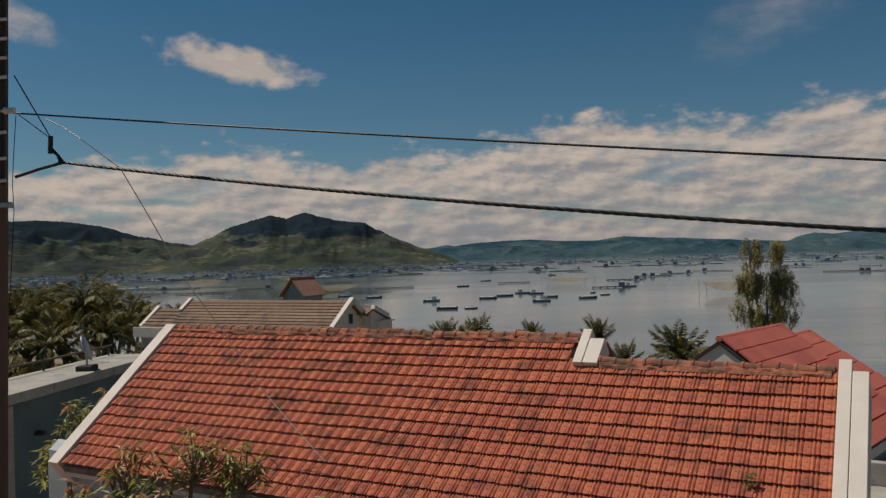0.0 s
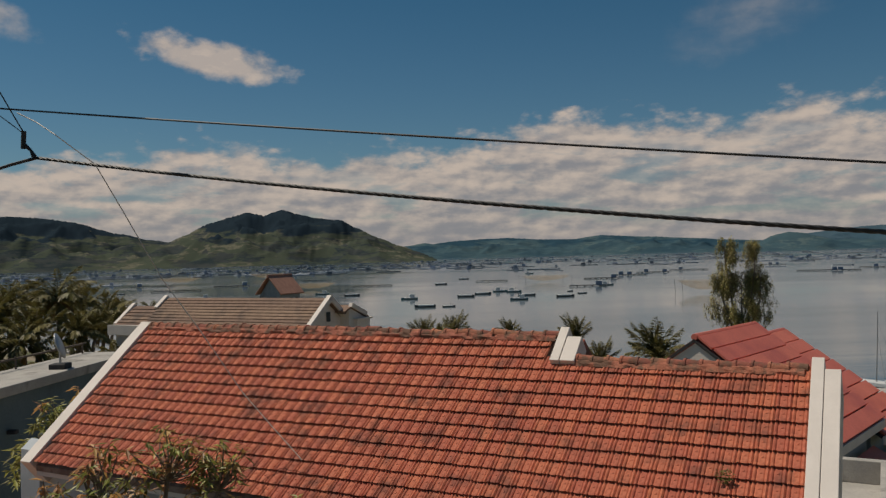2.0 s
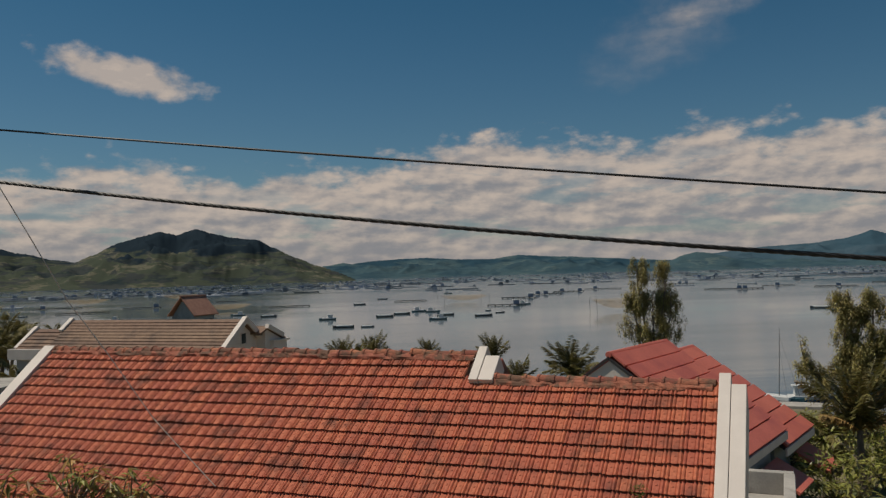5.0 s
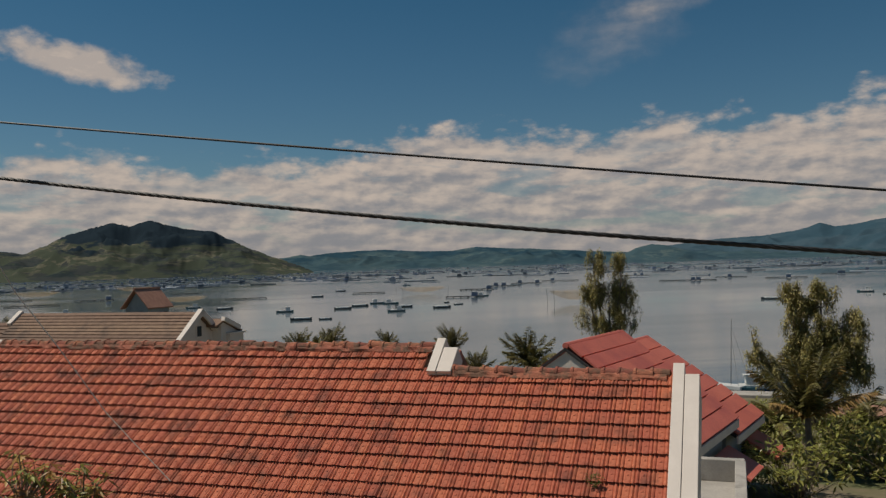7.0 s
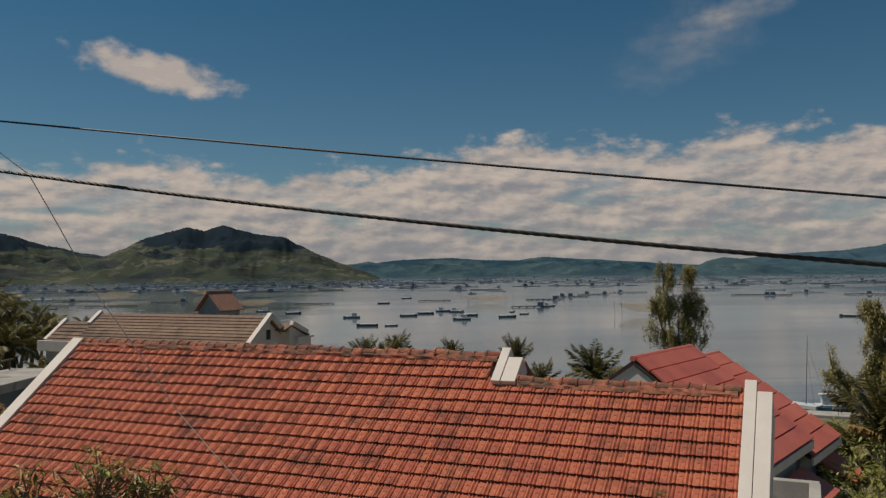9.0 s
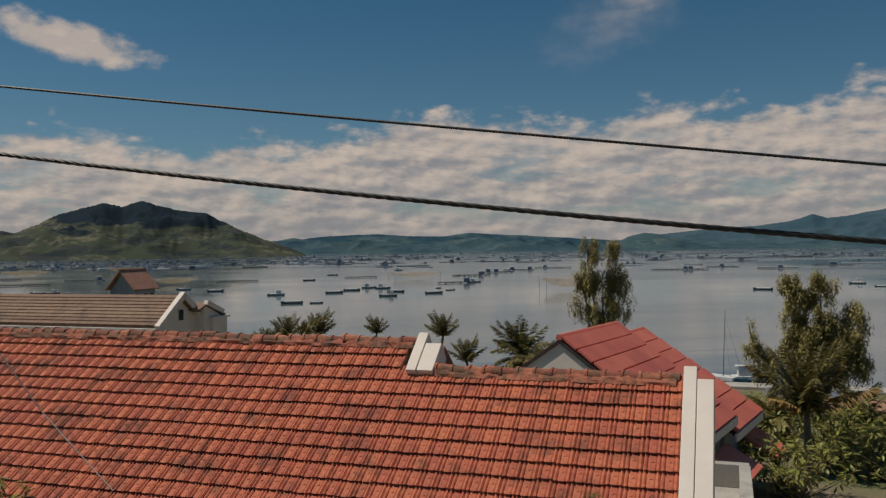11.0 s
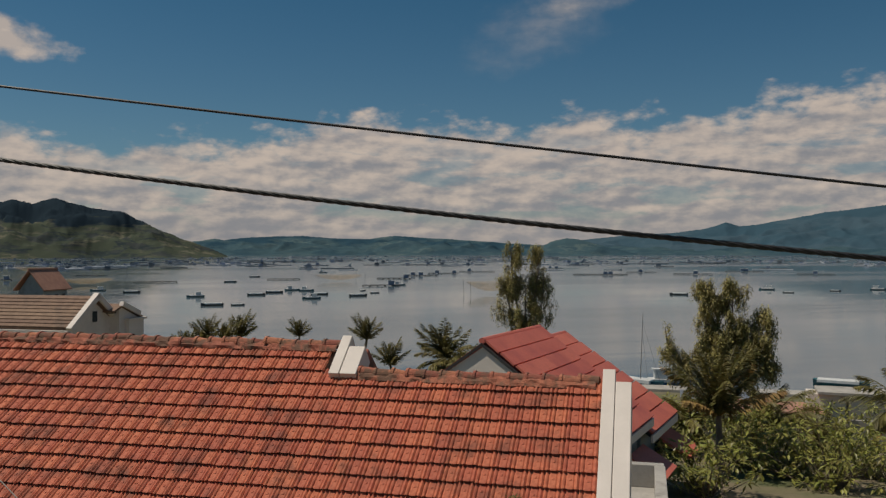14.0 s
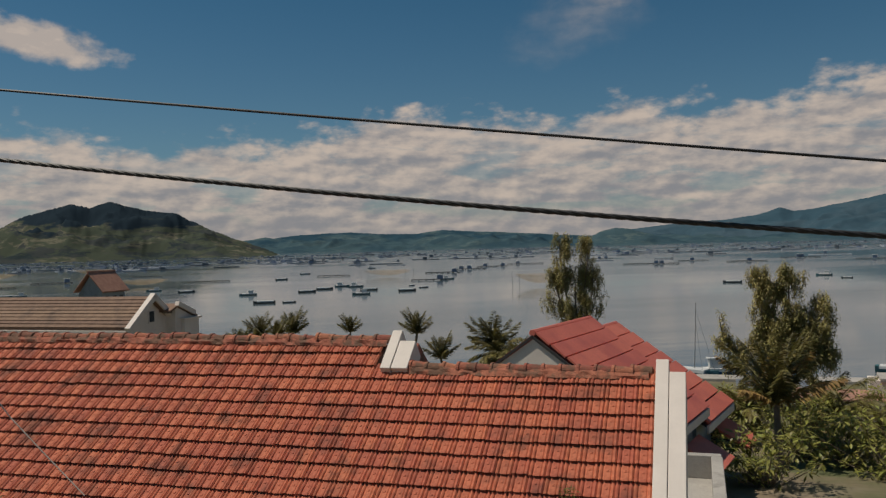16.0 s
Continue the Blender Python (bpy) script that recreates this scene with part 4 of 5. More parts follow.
def drooping_tree(at, lobes, strands, seed, label, turn):
    """A slender tree whose twigs hang in strings of narrow leaves; lobes of (x, y, z, rx, rz)."""
    rng = random.Random(seed)
    ob = thing("tree", pose(*at, 0, 0, turn), label, "tree")
    base_top = min(z - rz for _, _, z, _, rz in lobes)
    wood, crown = bmesh.new(), bmesh.new()
    part("trunk", one_tube([(0, 0, -0.4), (0.05, 0, base_top * 0.5), (0, 0.05, base_top + 0.8)], [0.26, 0.2, 0.15], 8), BARK, ob)
    total = sum(rx * rz for _, _, _, rx, rz in lobes)
    for x, y, z, rx, rz in lobes:
        spine = [Vector(q) for q in ((0, 0.03, base_top + 0.5), (x * 0.55, y * 0.5, (base_top + z) / 2), (x, y, z), (x * 1.05, y, z + rz * 0.85))]
        tube(wood, spine, [0.11, 0.08, 0.05, 0.012], 6)
        boughs = []
        for _ in range(int(9 * rx * rz) + 6):
            f = rng.uniform(-0.75, 0.92)
            yaw = rng.uniform(0, math.tau)
            reach = rx * math.sqrt(max(0.08, 1 - f * f)) * rng.uniform(0.55, 1.18)
            root = Vector((x, y, z + f * rz - 0.25 * reach))
            tip = Vector((x + math.cos(yaw) * reach, y + math.sin(yaw) * reach, z + f * rz + rng.uniform(0.0, 0.35)))
            tube(wood, [root, root.lerp(tip, 0.6) + Vector((0, 0, 0.12)), tip], [0.022, 0.012, 0.005], 4)
            boughs.append((root, tip))
        for _ in range(int(strands * rx * rz / total)):
            root, tip = rng.choice(boughs)
            p = root.lerp(tip, rng.uniform(0.35, 1.05)) + Vector((rng.gauss(0, 0.10), rng.gauss(0, 0.10), rng.gauss(0.05, 0.12)))
            fall = rng.uniform(0.3, 1.0)
            drift = Vector((rng.gauss(0, 0.16), rng.gauss(0, 0.16), -1))
            for k in range(int(fall / 0.075)):
                q = p + drift * (0.075 * k)
                way = Vector((rng.gauss(0, 0.75), rng.gauss(0, 0.75), rng.uniform(-1.0, 0.2)))
                leaf(crown, q, way, rng.uniform(0.13, 0.27), rng.uniform(0.04, 0.07), 0.2)
    part("limb", wood, BARK, ob)
    part("crown", crown, WILLOW, ob)
    return ob


p = stand(site(21.75, 60))
drooping_tree(p, [(-1.0, 0, 10.9, 0.85, 2.3), (0.9, 0.1, 10.7, 0.90, 2.2), (-1.3, 0.1, 8.8, 1.05, 2.0), (1.25, 0.1, 8.9, 1.1, 2.1), (0.0, 0.2, 8.3, 1.4, 2.6), (0.1, 0.2, 6.4, 1.2, 1.4)], 3300, 3, "slender tree with two plumes of drooping grey-green leaves", -22)
p = stand(site(34.5, 45))
drooping_tree(p, [(-0.75, 0, 7.1, 0.85, 2.0), (0.6, 0.1, 7.0, 0.90, 2.0), (-0.1, 0.2, 5.9, 1.15, 2.1), (1.5, 0.1, 5.6, 0.85, 1.7), (2.2, 0, 5.9, 0.65, 1.6), (2.3, 0.2, 4.7, 0.55, 1.0), (-2.6, 0, 5.5, 0.36, 0.95), (-2.1, 0, 4.5, 0.45, 0.9), (-1.3, 0, 4.2, 0.7, 1.2), (0.1, 0.2, 4.2, 1.35, 1.8), (1.5, 0.3, 3.9, 0.8, 1.4)], 5200, 5, "broad tree with drooping grey-green leaves", -35)


def mango_tree(at, top, crowns, whorls, leaf_len, seed, label, bronze=0.3):
    """A bushy tree: whorls of long leaves at the twigs' ends; crowns of (x, y, z, r, rz)."""
    rng = random.Random(seed)
    ob = thing("mango_tree", pose(*at, 0, 0, -math.degrees(math.atan2(at[0], at[1]))), label, "tree")
    part("trunk", one_tube([(0, 0, -0.3), (0.03, 0.02, top * 0.3), (0, 0, top * 0.5)], [0.11, 0.08, 0.05], 8), BARK, ob)
    wood, green, young = bmesh.new(), bmesh.new(), bmesh.new()
    for x, y, z, r, rz in crowns:
        hub = Vector((x, y, z - rz * 0.7))
        tube(wood, [(0, 0, top * 0.5), (x * 0.5, y * 0.5, (top * 0.5 + z - rz) / 2 + 0.1), hub], [0.05, 0.035, 0.02], 6)
        for k in range(whorls):
            u = Vector((rng.gauss(0, 1), rng.gauss(0, 1), rng.gauss(0.35, 0.8))).normalized() * rng.uniform(0.45, 1.05)
            tip = Vector((x + u.x * r, y + u.y * r, z + u.z * rz))
            bend = hub.lerp(tip, 0.55) + Vector((rng.uniform(-0.08, 0.08), rng.uniform(-0.08, 0.08), -0.08 * r))
            tube(wood, [hub, bend, tip], [0.018, 0.011, 0.005], 4)
            mesh = young if rng.random() < bronze else green
            turn = rng.uniform(0, 6)
            for q in range(rng.randint(7, 12)):
                yaw = turn + q * 2.399
                way = Vector((math.cos(yaw), math.sin(yaw), rng.uniform(-0.7, 0.75)))
                leaf(mesh, tip + Vector((0, 0, rng.uniform(-0.12, 0.03))), way, leaf_len * rng.uniform(0.6, 1.15), leaf_len * 0.27, rng.uniform(0.1, 0.5))
    part("branch", wood, BARK, ob)
    part("leaves", green, MANGO, ob)
    part("young_leaves", young, BRONZE, ob, "bronze young leaves")
    return ob


p = site(-20.0, 9.4)
p.z = ground_at(p)
mango_tree(p, 4.2, [(-0.95, 0, 3.55, 0.38, 0.40), (-0.45, 0, 3.85, 0.45, 0.42), (0.25, 0.1, 4.02, 0.50, 0.42), (0.80, 0, 3.80, 0.38, 0.36), (0.0, -0.3, 3.45, 1.0, 0.5), (-0.5, -0.2, 3.0, 0.9, 0.5), (0.5, -0.2, 3.1, 0.8, 0.5)], 27, 0.165, 31, "mango tree top with bronze young leaves before the wall", 0.55)
p = site(-10.6, 9.4)
p.z = ground_at(p)
mango_tree(p, 3.8, [(0.0, 0, 3.15, 0.32, 0.36)], 26, 0.14, 33, "small mango shoot before the eave", 0.3)
p = site(-24.2, 16.6)
p.z = ground_at(p)
mango_tree(p, 4.0, [(0.1, 0, 3.45, 0.75, 0.6), (-0.5, -0.2, 2.6, 0.7, 0.7), (0.3, 0, 2.4, 0.7, 0.6)], 44, 0.24, 35, "light green mango tree between the walls", 0.1)
p = site(39.0, 25)
p.z = ground_at(p) - 2.6
mango_tree(p, 4.0, [(-1.9, -0.6, 1.0, 1.0, 0.75), (-0.6, 0.2, 1.35, 1.1, 0.85), (0.8, 0.3, 1.75, 1.1, 0.8), (2.2, 0.2, 2.0, 1.2, 0.85), (3.6, 0, 2.2, 1.3, 0.85), (5.0, 0, 2.3, 1.3, 0.85), (0.6, -1.2, 1.1, 1.4, 0.8), (3.0, -1.4, 1.4, 1.6, 0.9), (-1.0, -1.4, 0.6, 1.2, 0.7)], 95, 0.23, 37, "dense green mango tree below the palms", 0.08)


def shrub(at, r, h, n, seed):
    rng = random.Random(seed)
    ob = thing("shrub", pose(*at), "low green shrub on the slope", "shrub", "shrubs on the slope")
    bm, wood = bmesh.new(), bmesh.new()
    for _ in range(n // 14):
        u = Vector((rng.gauss(0, 0.5) * r, rng.gauss(0, 0.5) * r, rng.uniform(0.15, 1.0) * h))
        tube(wood, [(0, 0, -0.1), u], [0.02, 0.006], 4)
        for _ in range(14):
            way = Vector((rng.gauss(0, 1), rng.gauss(0, 1), rng.gauss(0.2, 0.7)))
            leaf(bm, u + way * 0.12, way, rng.uniform(0.2, 0.4), 0.12, 0.3)
    part("stem", wood, BARK, ob)
    part("leaves", bm, MANGO, ob)
    return ob


shrubs = [shrub(Vector((0, 0, 0)), 1.6, 1.9, 900, 41), shrub(Vector((0, 0, 0)), 2.0, 2.5, 1100, 42)]
for k, (az, d) in enumerate(((-27.5, 40), (-24, 42), (-21, 44), (-29.5, 36), (-32, 40), (-18.8, 52), (30.6, 42), (32, 48), (33.6, 30), (36, 38), (38.4, 36), (41, 34), (43.5, 38), (34.5, 53), (37.5, 50), (40.5, 54), (31.8, 56), (44, 56), (12, 60), (17, 55), (8, 70), (3, 72))):
    p = stand(site(az, d))
    m = Matrix.Translation(p) @ Matrix.Rotation(rnd.uniform(0, 6), 4, "Z")
    if k < 2:
        shrubs[k].matrix_basis = m
    else:
        copy_thing(shrubs[k % 2], m)

# ---- boats, rafts, nets ----


def hull_mesh(length, beam, height):
    bm = bmesh.new()
    n = 10
    rings = []
    for i in range(n + 1):
        f = i / n
        w = beam / 2 * math.sin(math.pi * (0.12 + 0.88 * (1 - abs(2 * f - 0.9) ** 2.2 * 0.9) * 0.5)) * (1 - max(0, f - 0.75) * 3.4)
        w = max(0.03, w)
        sheer = height * (1 + 0.35 * (2 * f - 0.95) ** 2)
        x = (f - 0.5) * length
        rings.append([bm.verts.new(c) for c in ((x, -w, sheer), (x, -w * 0.75, sheer * 0.35), (x, 0, -0.25), (x, w * 0.75, sheer * 0.35), (x, w, sheer), (x, w * 0.86, sheer - 0.08), (x, 0, sheer * 0.45), (x, -w * 0.86, sheer - 0.08))])
    for a, b in zip(rings, rings[1:]):
        for k in range(8):
            bm.faces.new((a[k], a[(k + 1) % 8], b[(k + 1) % 8], b[k]))
    bm.faces.new(rings[0]), bm.faces.new(rings[-1][::-1])
    bmesh.ops.recalc_face_normals(bm, faces=bm.faces[:])
    return bm


def boat(length, mat, cabin, mast, label):
    ob = thing("fishing_boat", Matrix.Identity(4), label, "boat", "boats moored in the bay")
    hull = part("hull", hull_mesh(length, length * 0.26, length * 0.085), mat, ob)
    part("gunwale", one_box(-length * 0.42, length * 0.32, -length * 0.150, length * 0.150, length * 0.060, length * 0.118, 0.03), BOATWHITE, hull)
    if cabin:
        part("cabin", one_box(-length * 0.30, -length * 0.02, -length * 0.085, length * 0.085, length * 0.119, length * 0.27, 0.06), BOATWHITE, ob)
        part("canopy", one_box(-length * 0.34, length * 0.03, -length * 0.10, length * 0.10, length * 0.272, length * 0.295, 0.02), BOATWHITE, ob)
    if mast:
        part("mast", one_tube([(length * 0.12, 0, 0.3), (length * 0.12, 0, mast)], [0.05, 0.025], 6), RAFTWOOD, ob)
    return ob


kinds = {"open": boat(6.2, HULLDARK, False, 0, "dark open wooden boat with a white gunwale"),
         "cabin": boat(5.8, HULLTEAL, True, 1.9, "teal wooden fishing boat with a white cabin"),
         "small": boat(3.8, HULLDARK, False, 1.4, "small dark boat with a short mast")}
placed = set()


def put_boat(kind, bearing, el, turn):
    d = EYE / math.tan(radians(-el))
    m = Matrix.Translation(site(bearing, d)) @ Matrix.Rotation(radians(-bearing + turn), 4, "Z")
    if kind in placed:
        copy_thing(kinds[kind], m)
    else:
        placed.add(kind)
        kinds[kind].matrix_basis = m


for kind, az, el, turn in (("cabin", -0.85, -3.02, 185), ("open", 0.23, -3.60, 182), ("small", 1.91, -3.62, 4), ("open", 3.13, -2.95, 8), ("open", 4.33, -2.80, 5), ("cabin", 5.53, -2.65, 12), ("cabin", 6.5, -2.70, -8), ("open", 7.38, -2.95, 170),
                           ("cabin", 6.85, -3.24, 184), ("open", 10.06, -3.08, 15), ("small", 11.22, -2.88, 30), ("small", 10.4, -2.72, 60), ("cabin", 7.6, -1.45, 0), ("open", -4.85, -2.66, 10), ("cabin", -6.9, -2.50, 170), ("cabin", -14.87, -2.50, 175), ("open", -15.6, -2.48, 178), ("small", -20.0, -2.0, 3),
                           ("open", 32.05, -2.92, 175), ("cabin", 33.75, -3.02, 172), ("cabin", 37.56, -2.50, 178), ("small", 38.85, -2.68, 174), ("small", 41.6, -2.52, 4), ("open", 3.0, -1.72, 4), ("open", 1.4, -2.05, 12), ("cabin", 12.9, -2.35, 10), ("cabin", 44.0, -2.4, 8)):
    put_boat(kind, az, el, turn)

blue_boat = boat(5.2, HULLBLUE, True, 0, "bright blue boat moored by the quay")
blue_boat.matrix_basis = Matrix.Translation(site(31.3, 96)) @ Matrix.Rotation(radians(-20), 4, "Z") @ Matrix.Diagonal((1, 1, 1.2, 1))
mast_boat = boat(7.0, HULLTEAL, False, 8.0, "moored boat with a tall slender mast")
mast_boat.matrix_basis = Matrix.Translation(site(29.0, 95)) @ Matrix.Rotation(radians(2.5), 4, "Y") @ Matrix.Rotation(radians(-50), 4, "Z")
for z in (2.0, 4.5):
    part("shroud", one_tube([(0.84, 0, 7.2), (3.0, 0.3, 0.6)] if z < 3 else [(0.84, 0, 6.0), (2.0, -0.7, 0.6)], 0.012, 4), RAFTWOOD, mast_boat)
green_boat = boat(5.6, HULLTEAL, False, 0, "green boat lying off the quay")
green_boat.matrix_basis = Matrix.Translation(site(41.8, 100, 0.3)) @ Matrix.Rotation(radians(-45), 4, "Z")


def raft(length, depth, huts, seed):
    rng = random.Random(seed)
    ob = thing("fish_raft", Matrix.Identity(4), "long floating fish-cage raft of grey timber", "raft", "rafts in the bay")
    for i in range(int(length / 3) + 1):
        x = -length / 2 + i * length / int(length / 3)
        part("beam", one_box(x - 0.15, x + 0.15, -depth / 2, depth / 2, 0.02, 0.4), RAFTWOOD, ob)
    for y in (-depth / 2, 0, depth / 2):
        part("walkway", one_box(-length / 2, length / 2, y - 0.3, y + 0.3, 0.41, 0.6), RAFTWOOD, ob)
    for k in range(huts):
        x = rng.uniform(-0.4, 0.4) * length
        hut = part("hut", one_box(x - 1.3, x + 1.3, -1.1, 1.1, 0.61, 2.2), RAFTHUT, ob)
        part("roof", one_box(x - 1.6, x + 1.6, -1.4, 1.4, 2.41, 2.6, 0.03), BOATWHITE, hut)
    return ob


for i, (length, depth, huts, az, el, turn) in enumerate(((16, 5, 1, 11.65, -2.40, 4), (17, 6, 0, 4.94, -1.92, 2), (18, 8, 1, 12.53, -1.90, 6), (20, 8, 2, 14.34, -1.70, 3), (26, 6, 1, 18.33, -1.42, 1), (34, 9, 2, 26.85, -1.62, 2), (20, 5, 0, -3.43, -2.03, 2), (24, 6, 0, -16.6, -1.95, 3), (20, 9, 2, 16.0, -1.55, -3),
                                                         (20, 8, 1, 29.6, -1.45, 2), (24, 8, 1, 33.0, -1.55, -2), (26, 8, 2, 36.2, -1.35, 3), (22, 8, 1, 40.5, -1.5, 0), (22, 8, 1, 38.0, -1.15, 0), (26, 7, 1, -18.0, -1.6, 0), (20, 7, 1, -13.0, -1.75, 4), (18, 7, 0, -7.3, -1.55, 0), (24, 8, 2, 23.4, -1.2, 0))):
    ob = raft(length, depth, huts, i)
    ob.matrix_basis = Matrix.Translation(site(az, EYE / math.tan(radians(-el)))) @ Matrix.Rotation(radians(-az + turn), 4, "Z")

# the cage fields far out: too many to count
rng = random.Random(99)
verts, faces, hv, hf = [], [], [], []


def slab(vs, fs, c, half, depth, z0, z1, yaw):
    i = len(vs)
    cs, sn = math.cos(yaw), math.sin(yaw)
    for z in (z0, z1):
        for x, y in ((-half, -depth), (half, -depth), (half, depth), (-half, depth)):
            vs.append((c.x + x * cs - y * sn, c.y + x * sn + y * cs, z))
    fs.extend(((i + 4, i + 5, i + 6, i + 7), (i, i + 1, i + 5, i + 4), (i + 1, i + 2, i + 6, i + 5), (i + 2, i + 3, i + 7, i + 6), (i + 3, i, i + 4, i + 7)))


for _ in range(1500):
    az = rng.uniform(-36, 50)
    el = -0.34 - 0.62 * rng.random() ** 2.0
    if az < -6:
        el = -0.42 - 0.75 * rng.random() ** 1.6
    if rng.random() < 0.07:
        el -= rng.uniform(0.1, 0.5)
    c = site(az, EYE / math.tan(radians(-el)))
    if noise.noise(Vector((c.x * 0.0035, c.y * 0.0035, 2.0))) < -0.22:
        continue
    half = rng.uniform(4, 16)
    yaw = radians(-az + rng.uniform(-25, 25))
    slab(verts, faces, c, half, rng.uniform(2, 7), 0.0, rng.uniform(0.3, 0.9), yaw)
    for _ in range(rng.choice((0, 0, 1, 1))):
        o = c + Vector((math.cos(yaw), math.sin(yaw), 0)) * rng.uniform(-0.7, 0.7) * half
        slab(hv, hf, o, rng.uniform(1.0, 2.6), 1.4, 0.5, rng.uniform(1.6, 3.0), yaw)
for name, vs, fs, mat, label in (("raft_field", verts, faces, RAFTFIELD, "field of floating cage rafts far out on the bay"), ("raft_hut_field", hv, hf, RAFTHUT, "small pale huts scattered on the far rafts")):
    me = bpy.data.meshes.new(name)
    me.from_pydata(vs, [], fs)
    me.materials.append(mat)
    tagged(new(name, me), label, "raft", kind="stuff")


def net_material():
    m = bpy.data.materials.new("ochre_fishing_net")
    m.use_nodes = True
    n = Net(m.node_tree)
    bsdf = m.node_tree.nodes["Principled BSDF"]
    bsdf.inputs["Base Color"].default_value = (0.50, 0.36, 0.20, 1)
    bsdf.inputs["Roughness"].default_value = 0.9
    a = n.noise(n.node("ShaderNodeTexCoord").outputs["Object"], 0.6, 3.0, 0.6)
    m.node_tree.links.new(n.ramp(a, 0.3, 0.7, 0.16, 0.42), bsdf.inputs["Alpha"])
    return m


NET = net_material()


def lift_net(bearing, el, wide, high):
    """A square lift net that hangs between four poles."""
    d = EYE / math.tan(radians(-el))
    ob = thing("lift_net", Matrix.Translation(site(bearing, d)) @ Matrix.Rotation(radians(-bearing + 12), 4, "Z"), "ochre square lift net hung between poles over the water", "fishing net", "lift nets in the bay")
    bm = bmesh.new()
    n = 12
    g = [[bm.verts.new(((i / n - 0.5) * wide, (j / n - 0.5) * wide * 0.8, high * (0.25 + 0.75 * max(abs(2 * i / n - 1), abs(2 * j / n - 1)) ** 2.2))) for i in range(n + 1)] for j in range(n + 1)]
    for j in range(n):
        for i in range(n):
            bm.faces.new((g[j][i], g[j][i + 1], g[j + 1][i + 1], g[j + 1][i]))
    part("net", bm, NET, ob)
    for sx in (-1, 1):
        for sy in (-1, 1):
            part("pole", one_tube([(sx * wide * 0.52, sy * wide * 0.42, -1), (sx * wide * 0.54, sy * wide * 0.43, high * 1.12)], 0.06, 5), RAFTWOOD, ob)
            part("rope", one_tube([(sx * wide * 0.5, sy * wide * 0.4, high), (sx * wide * 0.54, sy * wide * 0.43, high * 1.08)], 0.03, 4), RAFTWOOD, ob)


for az, el, wide, high in ((8.66, -2.05, 22, 3.2), (19.3, -2.95, 16, 4.2), (-7.6, -2.15, 20, 3.0), (-16.4, -1.45, 26, 4.0), (-10.6, -1.3, 24, 4.0)):
    lift_net(az, el, wide, high)

# ---- weeds and the roof's pieces ----
bm = bmesh.new()
rng = random.Random(5)
for k in range(60):
    way = Vector((rng.gauss(0, 0.5), rng.gauss(-0.2, 0.4), rng.uniform(0.3, 1)))
    q = Vector((rng.gauss(0, 0.04), rng.gauss(0, 0.03), rng.uniform(0, 0.16)))
    leaf(bm, q, way, rng.uniform(0.05, 0.10), 0.022, 0.5)
tube(bm, [(0, 0, -0.05), (0.01, 0, 0.16)], [0.006, 0.003], 4)
weed = tagged(part("weed", bm, WEED), "small green weed growing between the roof tiles", "plant")
wy, wz = on_slope(2.28, 0.04)
weed.matrix_basis = STREET @ Matrix.Translation((-1.42, wy, wz))

TW, TE, TL = 0.183, 0.217, 0.262
XS = (0.0, 0.010, 0.020, 0.034, 0.048, 0.062, 0.121, 0.135, 0.149, 0.163, 0.173, 0.183)
ZS = (0.004, 0.013, 0.020, 0.017, 0.005, 0.011, 0.011, 0.005, 0.016, 0.019, 0.012, 0.004)


def tile_data():
    """One interlocking clay tile: two ribs, a raised panel with a boss, a thick lower lip."""
    v = [(x, -0.012 + (0.022 if i in (0, 4, 7, 11) else 0.004 if i in (5, 6) else 0.0), z * 1.5) for i, (x, z) in enumerate(zip(XS, ZS))] + [(x, TL, z) for x, z in zip(XS, ZS)] + [(x, 0.012, z * 1.5 - 0.016) for x, z in zip(XS, ZS)]
    n = len(XS)
    f = [(i, i + 1, n + i + 1, n + i) for i in range(n - 1)] + [(2 * n + i, 2 * n + i + 1, i + 1, i) for i in range(n - 1)]
    b = len(v)
    v += [(0.075, 0.10, 0.009), (0.110, 0.10, 0.009), (0.110, 0.145, 0.009), (0.075, 0.145, 0.009), (0.083, 0.108, 0.022), (0.102, 0.108, 0.022), (0.102, 0.137, 0.017), (0.083, 0.137, 0.017)]
    f += [(b + 4, b + 5, b + 6, b + 7)] + [(b + i, b + (i + 1) % 4, b + 4 + (i + 1) % 4, b + 4 + i) for i in range(4)]
    return v, f


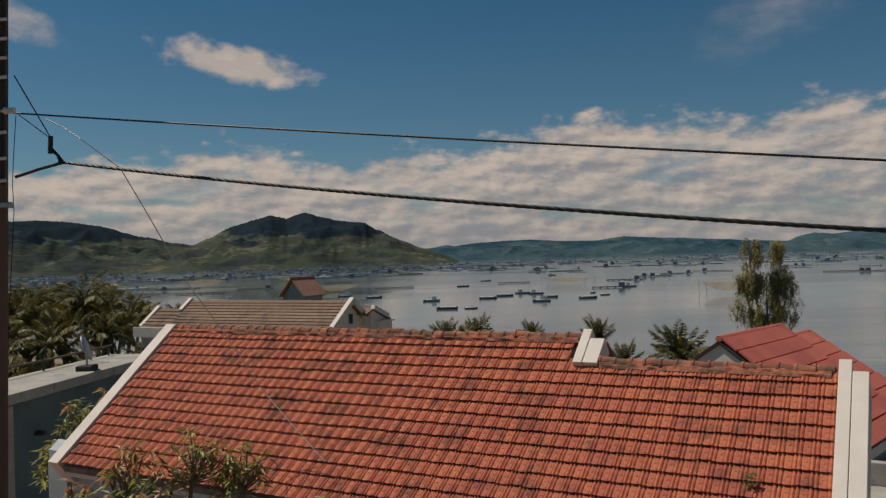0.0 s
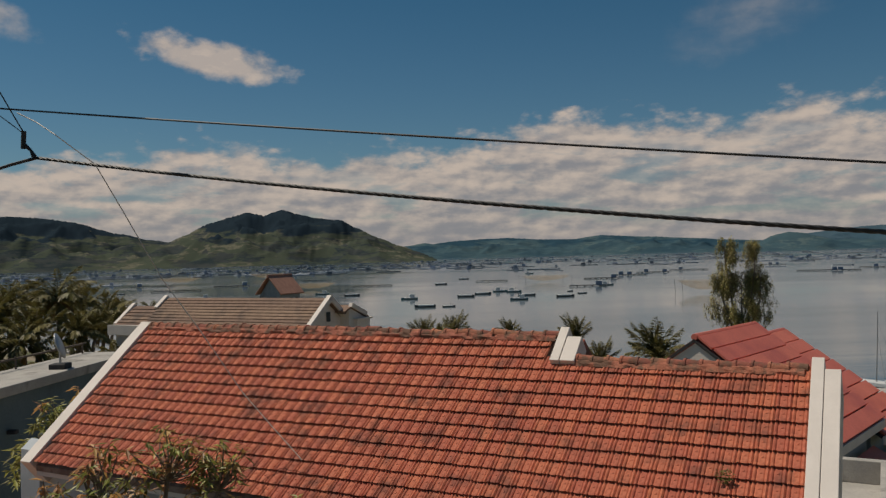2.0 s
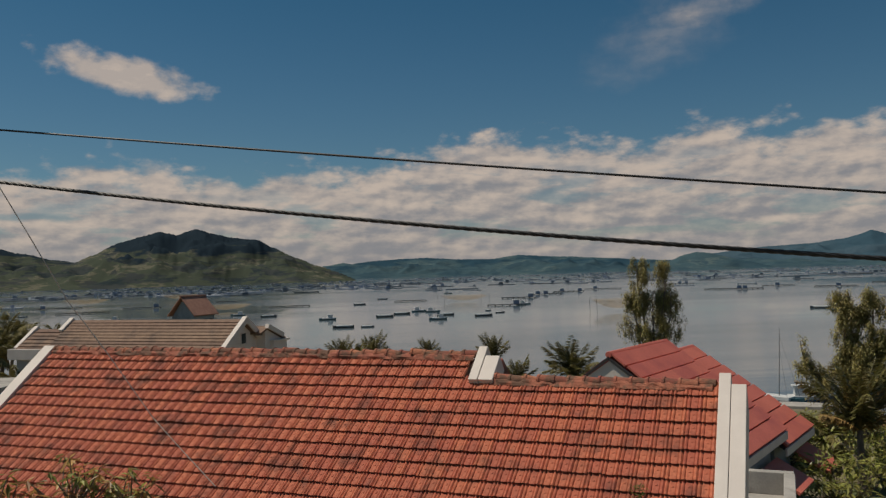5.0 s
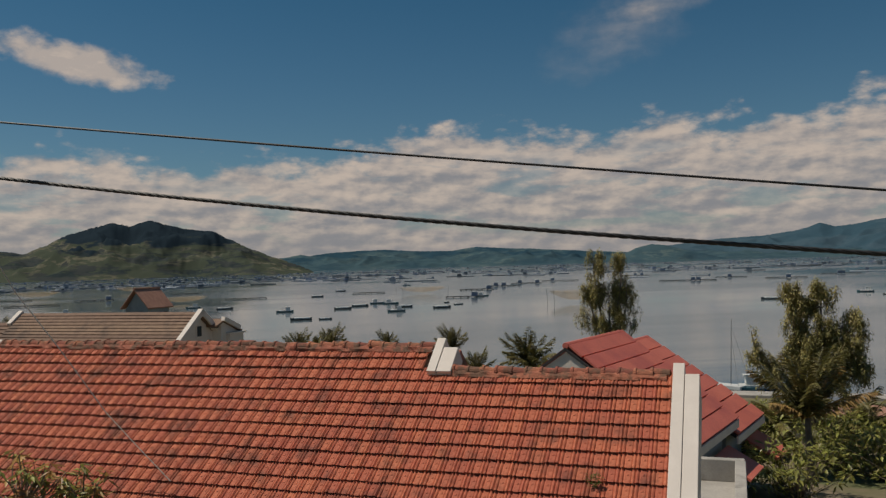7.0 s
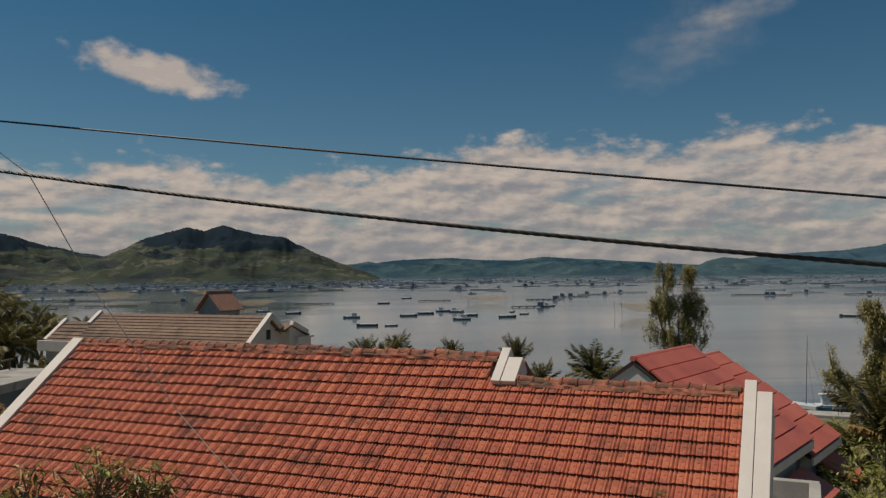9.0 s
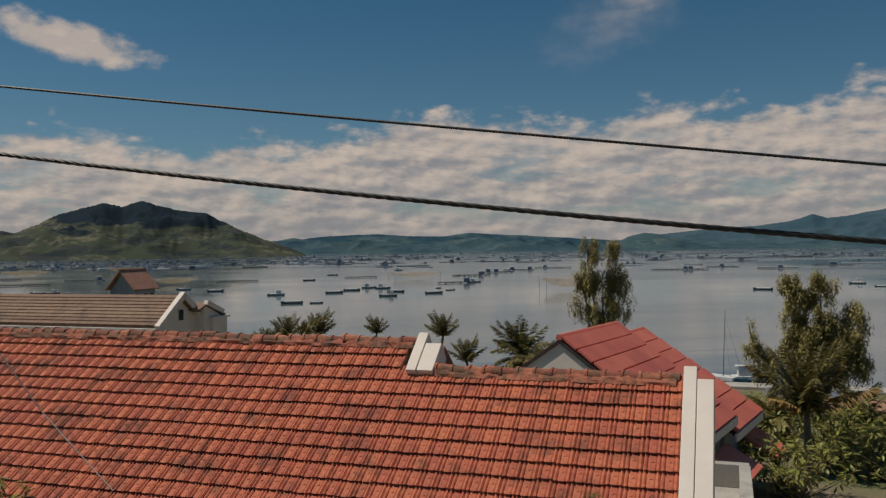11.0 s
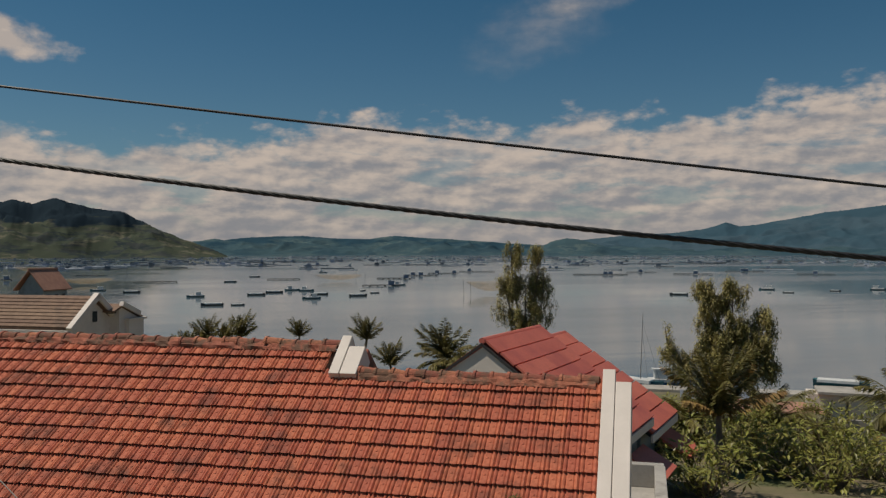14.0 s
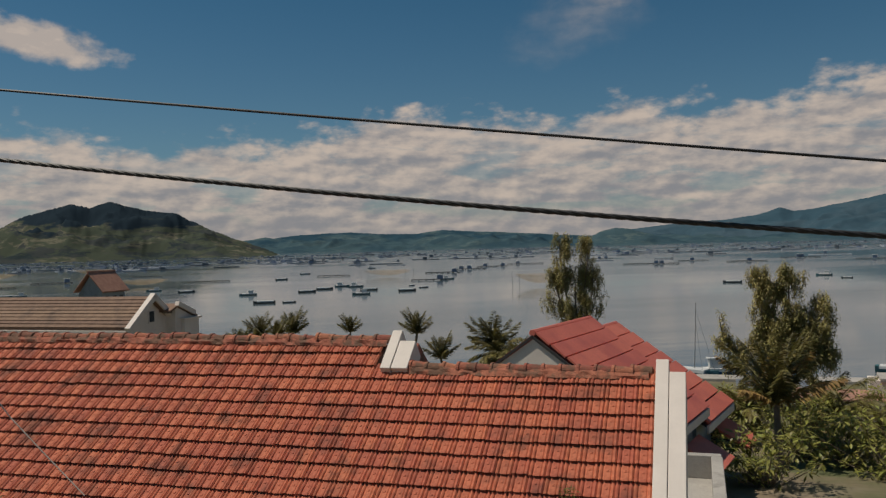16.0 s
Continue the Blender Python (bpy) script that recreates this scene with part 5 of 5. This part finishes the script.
tv, tf = tile_data()
tile_mesh = bpy.data.meshes.new("tile")
tile_mesh.from_pydata(tv, [], tf)
tile_mesh.materials.append(TILE)
rng = random.Random(17)
SLOPE_M = Matrix.Translation((0, RB, RZ)) @ Matrix.Rotation(SLOPE, 4, "X")
field_v, field_f = [], []
n_cols = int((A1 - 0.06 - (A0 + 0.02)) / TW)
for j in range(15):
    s = EAVE_S - j * TE
    for i in range(n_cols + 1):
        a = A1 - 0.006 - (i + 1) * TW
        limit = s_low if a > A_STEP - 0.12 else 0.0
        if s - 0.16 < limit:
            continue
        if A_STEP - TW * 0.2 < a < A_STEP + 0.30 and s < s_low + 0.12:
            continue
        wave = 0.010 * noise.noise(Vector((a * 0.7, s * 0.8, 0))) + rng.gauss(0, 0.0015)
        m = SLOPE_M @ Matrix.Translation((a + rng.gauss(0, 0.0015), -s + rng.gauss(0, 0.004), 0.046 + wave)) @ Matrix.Rotation(-0.122 + rng.gauss(0, 0.007), 4, "X") @ Matrix.Rotation(rng.gauss(0, 0.010), 4, "Z")
        if a > -5.2:
            ob = new("tile", tile_mesh)
            ob.parent = roof
            ob.matrix_basis = m
        else:
            k = len(field_v)
            field_v.extend([tuple(m @ Vector(q)) for q in tv])
            field_f.extend([tuple(k + q for q in face) for face in tf])
me = bpy.data.meshes.new("tile_field")
me.from_pydata(field_v, [], field_f)
me.materials.append(TILE_FIELD)
rest = new("tile_field", me)
rest.parent = roof
rest["kind"] = "stuff"

# ridge tiles, bedded in mortar
cap = bmesh.new()
n = 9
rings = []
for x, r in ((0, 0.096), (0.035, 0.099), (0.04, 0.086), (0.25, 0.076)):
    rings.append([cap.verts.new((x, r * math.cos(math.pi * (k / n)), r * 0.9 * math.sin(math.pi * (k / n)))) for k in range(n + 1)])
for r0, r1 in zip(rings, rings[1:]):
    for k in range(n):
        cap.faces.new((r0[k], r0[k + 1], r1[k + 1], r1[k]))
cap.faces.new(rings[0][::-1])
bmesh.ops.recalc_face_normals(cap, faces=cap.faces[:])
cap_mesh = bpy.data.meshes.new("ridge_tile")
cap.to_mesh(cap_mesh)
cap.free()
cap_mesh.materials.append(RIDGE)
for x0, x1, yr, zr in ((A0 + 0.02, A_STEP - 0.05, RB, RZ), (A_STEP + 0.36, A1 - 0.08, y_l, z_l)):
    count = int((x1 - x0) / 0.205)
    for k in range(count):
        ob = new("ridge_tile", cap_mesh)
        ob.parent = roof
        ob.matrix_basis = Matrix.Translation((x0 + k * (x1 - x0) / count, yr + rng.gauss(0, 0.012), zr + 0.018 + rng.gauss(0, 0.008))) @ Matrix.Rotation(rng.gauss(0.03, 0.05), 4, "Y") @ Matrix.Rotation(rng.gauss(0, 0.07), 4, "Z")
    bed = bmesh.new()
    steps = int((x1 - x0) / 0.05)
    lines = []
    for k in range(steps + 1):
        x = x0 + (x1 - x0) * k / steps
        ring = []
        for q in range(9):
            ang = math.pi * q / 8
            r = 0.118 + 0.030 * noise.noise(Vector((x * 7.0, q * 0.8, yr))) + 0.015 * noise.noise(Vector((x * 23.0, q * 1.7, yr)))
            ring.append(bed.verts.new((x, yr + r * 1.15 * math.cos(ang), zr - 0.035 + r * 0.78 * math.sin(ang))))
        lines.append(ring)
    for l0, l1 in zip(lines, lines[1:]):
        for q in range(8):
            bed.faces.new((l0[q], l1[q], l1[q + 1], l0[q + 1]))
    part("mortar_bed", bed, RIDGE, house, "lumpy weathered mortar bed under the ridge tiles")
